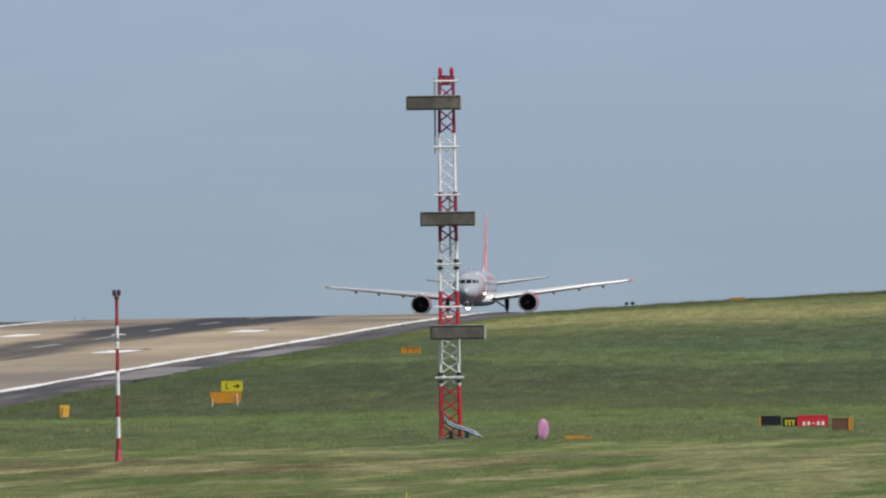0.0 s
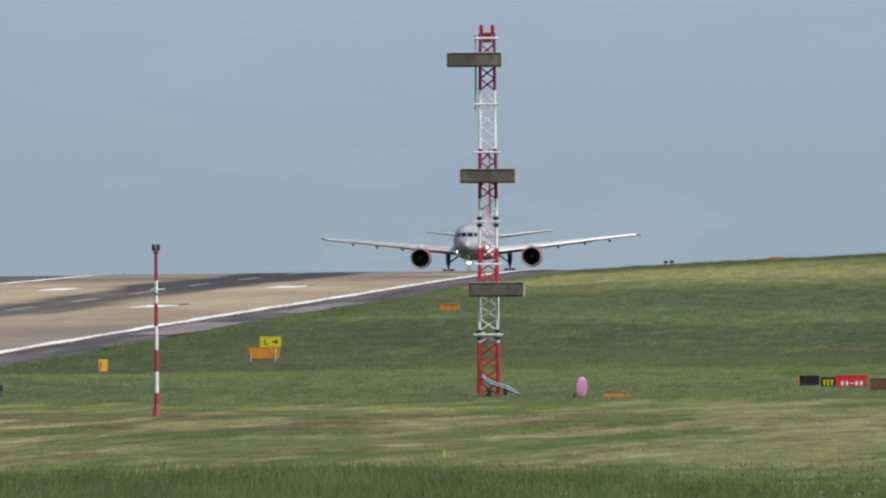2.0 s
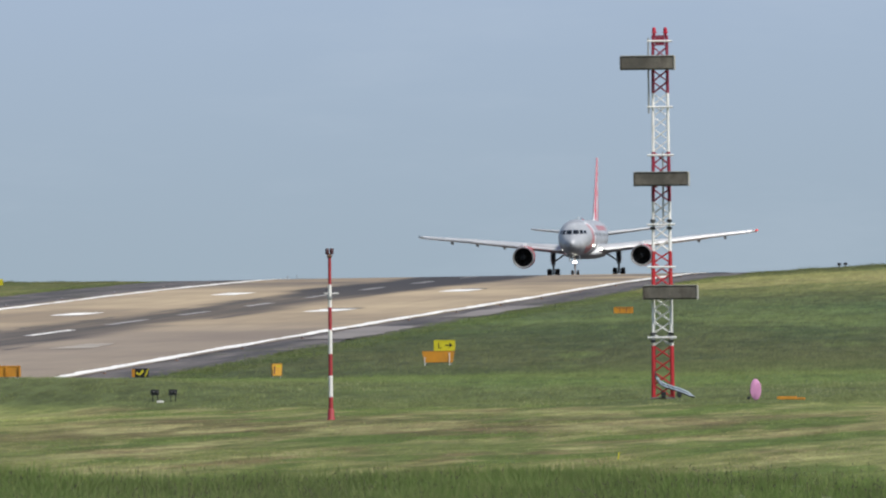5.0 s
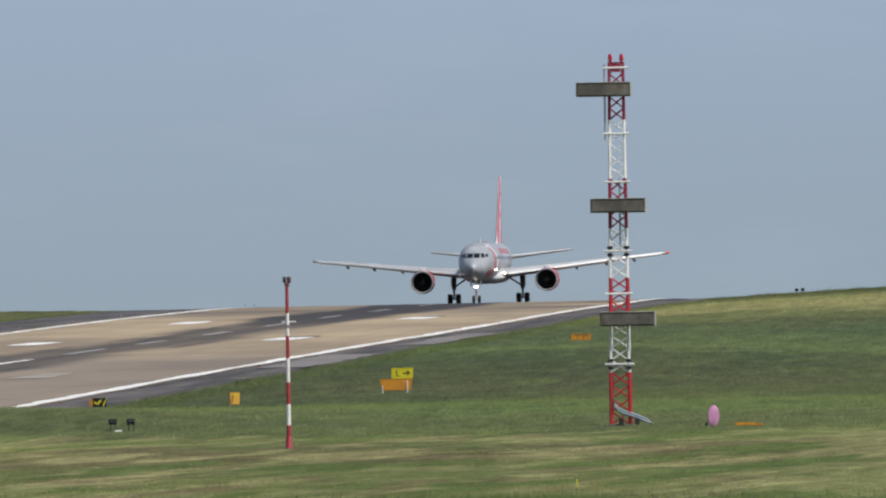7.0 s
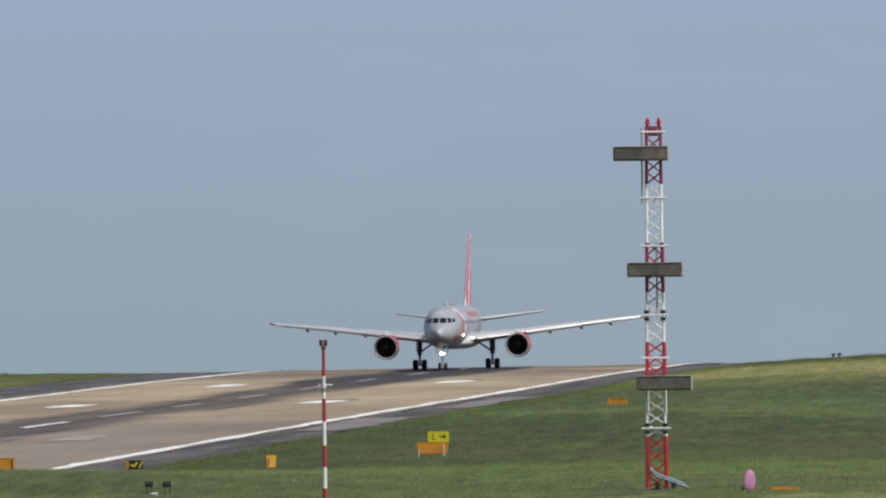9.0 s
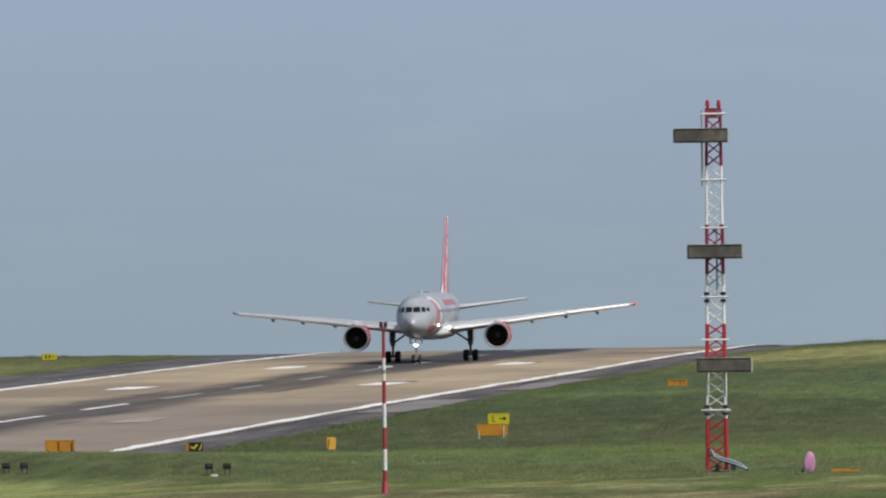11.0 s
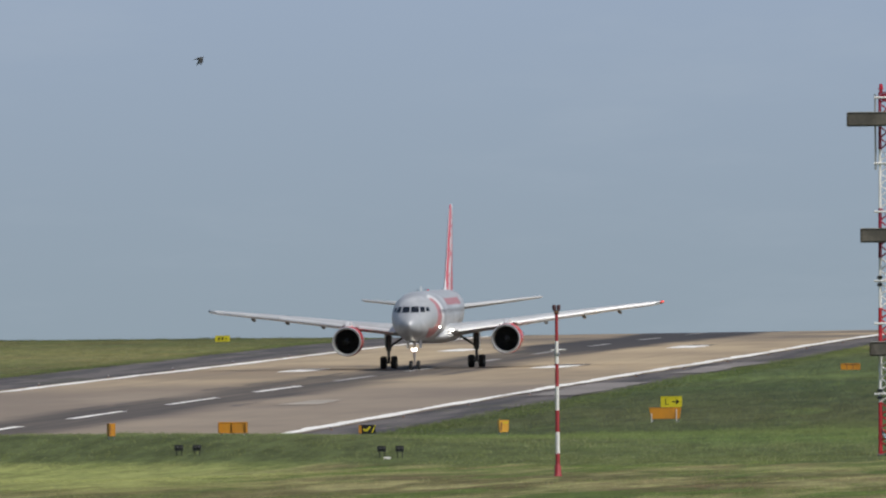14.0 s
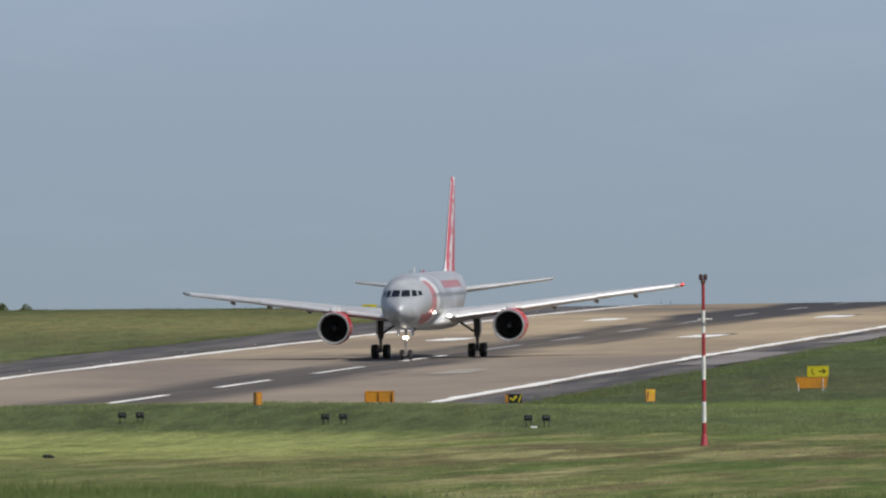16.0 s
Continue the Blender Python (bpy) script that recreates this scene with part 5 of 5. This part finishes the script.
    for k in range(420):
        y = 352 + 140 * rng.uniform(0, 1) ** 1.7
        bearing = 0.0380 + rng.normal(0, 0.0065) - (y - 390) * 0.00010
        x = -y * bearing
        if noise.noise((x * 0.6, y * 0.05, 2.0)) < rng.uniform(-0.35, 0.15):
            continue
        z = float(ground_z(x, y)) + rng.uniform(0.25, 0.55)
        for j in range(int(rng.integers(7, 15))):
            cx, cy, cz = x + rng.normal(0, 0.058), y + rng.normal(0, 0.10), z + rng.normal(0, 0.016)
            r = rng.uniform(0.009, 0.017)
            i = len(verts)
            for q in range(6):
                verts.append((cx + r * math.cos(q * math.pi / 3), cy + r * math.sin(q * math.pi / 3), cz - 0.006))
            verts.append((cx, cy, cz + 0.008))
            faces += [(i + q, i + (q + 1) % 6, i + 6) for q in range(6)]
            if j < 2:
                i = len(verts)
                verts += [(x - 0.005, y, z - 0.5), (x + 0.005, y, z - 0.5), (cx, cy, cz)]
                faces.append((i, i + 1, i + 2))
    me = bpy.data.meshes.new("umbels")
    me.from_pydata(verts, [], faces)
    me.materials.append(UMBEL_M)
    tagged(new("umbels", me), "white umbels of cow parsley in the long grass", "flowers", kind="stuff")


def bush(x, y, top, wide, seed):
    """A distant shrub: a short stem with a loose crown of small leaf clumps."""
    z0 = tz(x, y)
    b = empty("bush", pose(x, y, z0), "distant dark green bush beyond the crest", "bush", "bushes beyond the crest")
    h = top - z0
    bm = bmesh.new()
    rod(bm, (0, 0, -0.1), (0.1, 0, h * 0.6), 0.12, 0.05, 7)
    rod(bm, (0.05, 0, h * 0.3), (-wide * 0.3, 0.1, h * 0.75), 0.06, 0.03, 6)
    rod(bm, (0.05, 0, h * 0.35), (wide * 0.3, -0.1, h * 0.8), 0.06, 0.03, 6)
    part("stem", bm, BROWN_M, b)
    rng = np.random.default_rng(seed)
    bm = bmesh.new()
    for k in range(420):
        a, r, q = rng.uniform(0, 2 * math.pi), rng.uniform(0, 1) ** 0.6, rng.uniform(0, 1)
        px_, py_ = math.cos(a) * r * wide / 2 * (1 - 0.4 * q), math.sin(a) * r * wide / 2 * (1 - 0.4 * q)
        pz = h * (0.25 + 0.72 * q) - 0.25 * r * h * q
        c = Vector((px_, py_, pz))
        vs = [bm.verts.new(c + Vector(rng.normal(0, 0.16, 3).tolist())) for _ in range(3)]
        bm.faces.new(vs)
    part("crown", bm, CREST_M, b, smooth=False)


def far_things():
    bush(-276.0, 2660, 1.05, 2.6, 21)
    bush(-273.2, 2665, 0.95, 2.2, 22)
    bush(-279.5, 2670, 0.55, 3.0, 23)
    p = empty("skyline_post", pose(0, 0, 0), "thin grey post on the crest beside the runway", "post", "posts on the crest")
    part("shaft", rod(bmesh.new(), (0, 0, -0.05), (0, 0, 0.42), 0.035, 0.03, 8), STEEL_M, p)
    part("cap", spin(bmesh.new(), [(0.04, 0.40), (0.06, 0.42), (0.06, 0.50), (0.02, 0.52)], "Z", 10, True), STEEL_M, p)
    p.matrix_basis = pose(-146.8, 2100, tz(-146.8, 2100) + 0.06)
    copy_thing(p, pose(-149.2, 2120, tz(-149.2, 2120) + 0.06))


def make_bird():
    """A small dark bird, its head towards +x, with two wings that beat."""
    b = empty("bird", pose(-60, 380, 2), "small dark bird flying across the sky", "bird")
    bm = bmesh.new()
    spin(bm, [(0.002, 0.085), (0.012, 0.075), (0.016, 0.055), (0.022, 0.01), (0.019, -0.03), (0.009, -0.075), (0.012, -0.12), (0.003, -0.125)], "X", 10, True)
    part("body", bm, DARK_M, b)
    wings = []
    for s in (-1, 1):
        bm = bmesh.new()
        loft(bm, [[(x0, s * w, 0.004 - 0.02 * k), (x1, s * w, 0.002 - 0.02 * k), (x1, s * w, -0.004 - 0.02 * k), (x0, s * w, -0.004 - 0.02 * k)] for k, (w, x0, x1) in enumerate(((0.008, 0.035, -0.03), (0.06, 0.045, -0.03), (0.12, 0.02, -0.04), (0.175, -0.045, -0.06)))])
        w = part("wing", bm, DARK_M, b)
        wings.append((s, w))
    return b, wings


far_things()
bird, bird_wings = make_bird()
BIRD = [(0.0, -98.04, 400.0, 2.43), (13.0, -38.64, 381.0, 5.38), (13.5, -36.04, 380.0, 5.43), (13.6, -35.41, 380.0, 5.42), (13.7,
        -34.85, 380.0, 5.44), (13.8, -33.96, 380.0, 5.32), (13.9, -33.46, 380.0, 5.38), (14.0, -32.74, 380.0, 5.34), (14.1, -32.38,
        380.0, 5.35), (14.2, -32.06, 380.0, 5.49), (14.3, -31.58, 380.0, 5.99), (14.6, -30.38, 380.0, 8.39), (16.0, -24.58, 380.0,
        18.99)]


def motions():
    rows = []
    for t, y in AIR:
        n = y - 17.1          # the engines' inlets stand 17.1 m behind the nose
        za, zb = float(runway_z(XC, n + 5.15)), float(runway_z(XC, n + 23.4))
        slope = (zb - za) / 18.25
        yaw = float(np.interp(t, (0.0, 9.0, 11.5, 12.5, 13.0, 14.0, 15.0, 16.0), (-0.70, -0.70, -0.75, -0.88, -0.80, -0.42, -0.42, -0.72)))
        rows.append((t, pose(XC - 0.32 + 0.17 * (yaw + 0.9), n, za - slope * 5.15 + 0.05, math.degrees(math.atan(slope)), -0.6, yaw)))
    walk(plane, rows)
    # the wings droop while the run is slow, and rise with the lift
    lift = {-1: (0.65, 0.62, 0.55, 0.72, 0.68, 0.42, 0.15, -0.05), 1: (0.65, 0.62, 0.5, 0.42, 0.28, 0.1, 0.0, -0.05)}
    for side, w in plane_wings:
        root = pose(side * 1.9, 0, 3.2)
        walk(w, [(t, root @ pose(0, 0, 0, 0, side * d, 0) @ root.inverted()) for t, d in zip((0.0, 5.0, 9.0, 11.5, 12.5, 13.5, 14.5, 16.0), lift[side])])
    walk(bird, [(t, pose(x, y, z, 0, -12, 20)) for t, x, y, z in BIRD])
    for s, w in bird_wings:
        beat = [(0.0, pose(0, 0, 0, s * 20))]
        beat += [(13.0 + 0.1 * k, pose(0, 0, 0, s * (50 if k % 2 else -22))) for k in range(17)]
        walk(w, beat + [(16.0, pose(0, 0, 0, s * 20))])


# seconds, and the distance of the engines' inlets along the runway
AIR = [(0.0, 2446.2), (0.5, 2423.3), (1.0, 2401.8), (1.5, 2381.8), (2.0, 2357.2), (2.5, 2332.9), (3.0, 2308.9), (3.5, 2287.0), (5.0,
       2214.0), (7.5, 2080.1), (8.0, 2050.9), (8.5, 2019.9), (9.0, 1988.7), (11.5, 1826.6), (12.0, 1793.3), (12.5, 1757.7), (13.0,
       1721.4), (13.5, 1682.5), (14.0, 1642.7), (14.5, 1603.5), (15.0, 1564.9), (15.5, 1529.0), (16.0, 1489.1)]
glide_mast()
monitor_pole()
signs()
approach_lights()
edge_lights()
meadow()
motions()
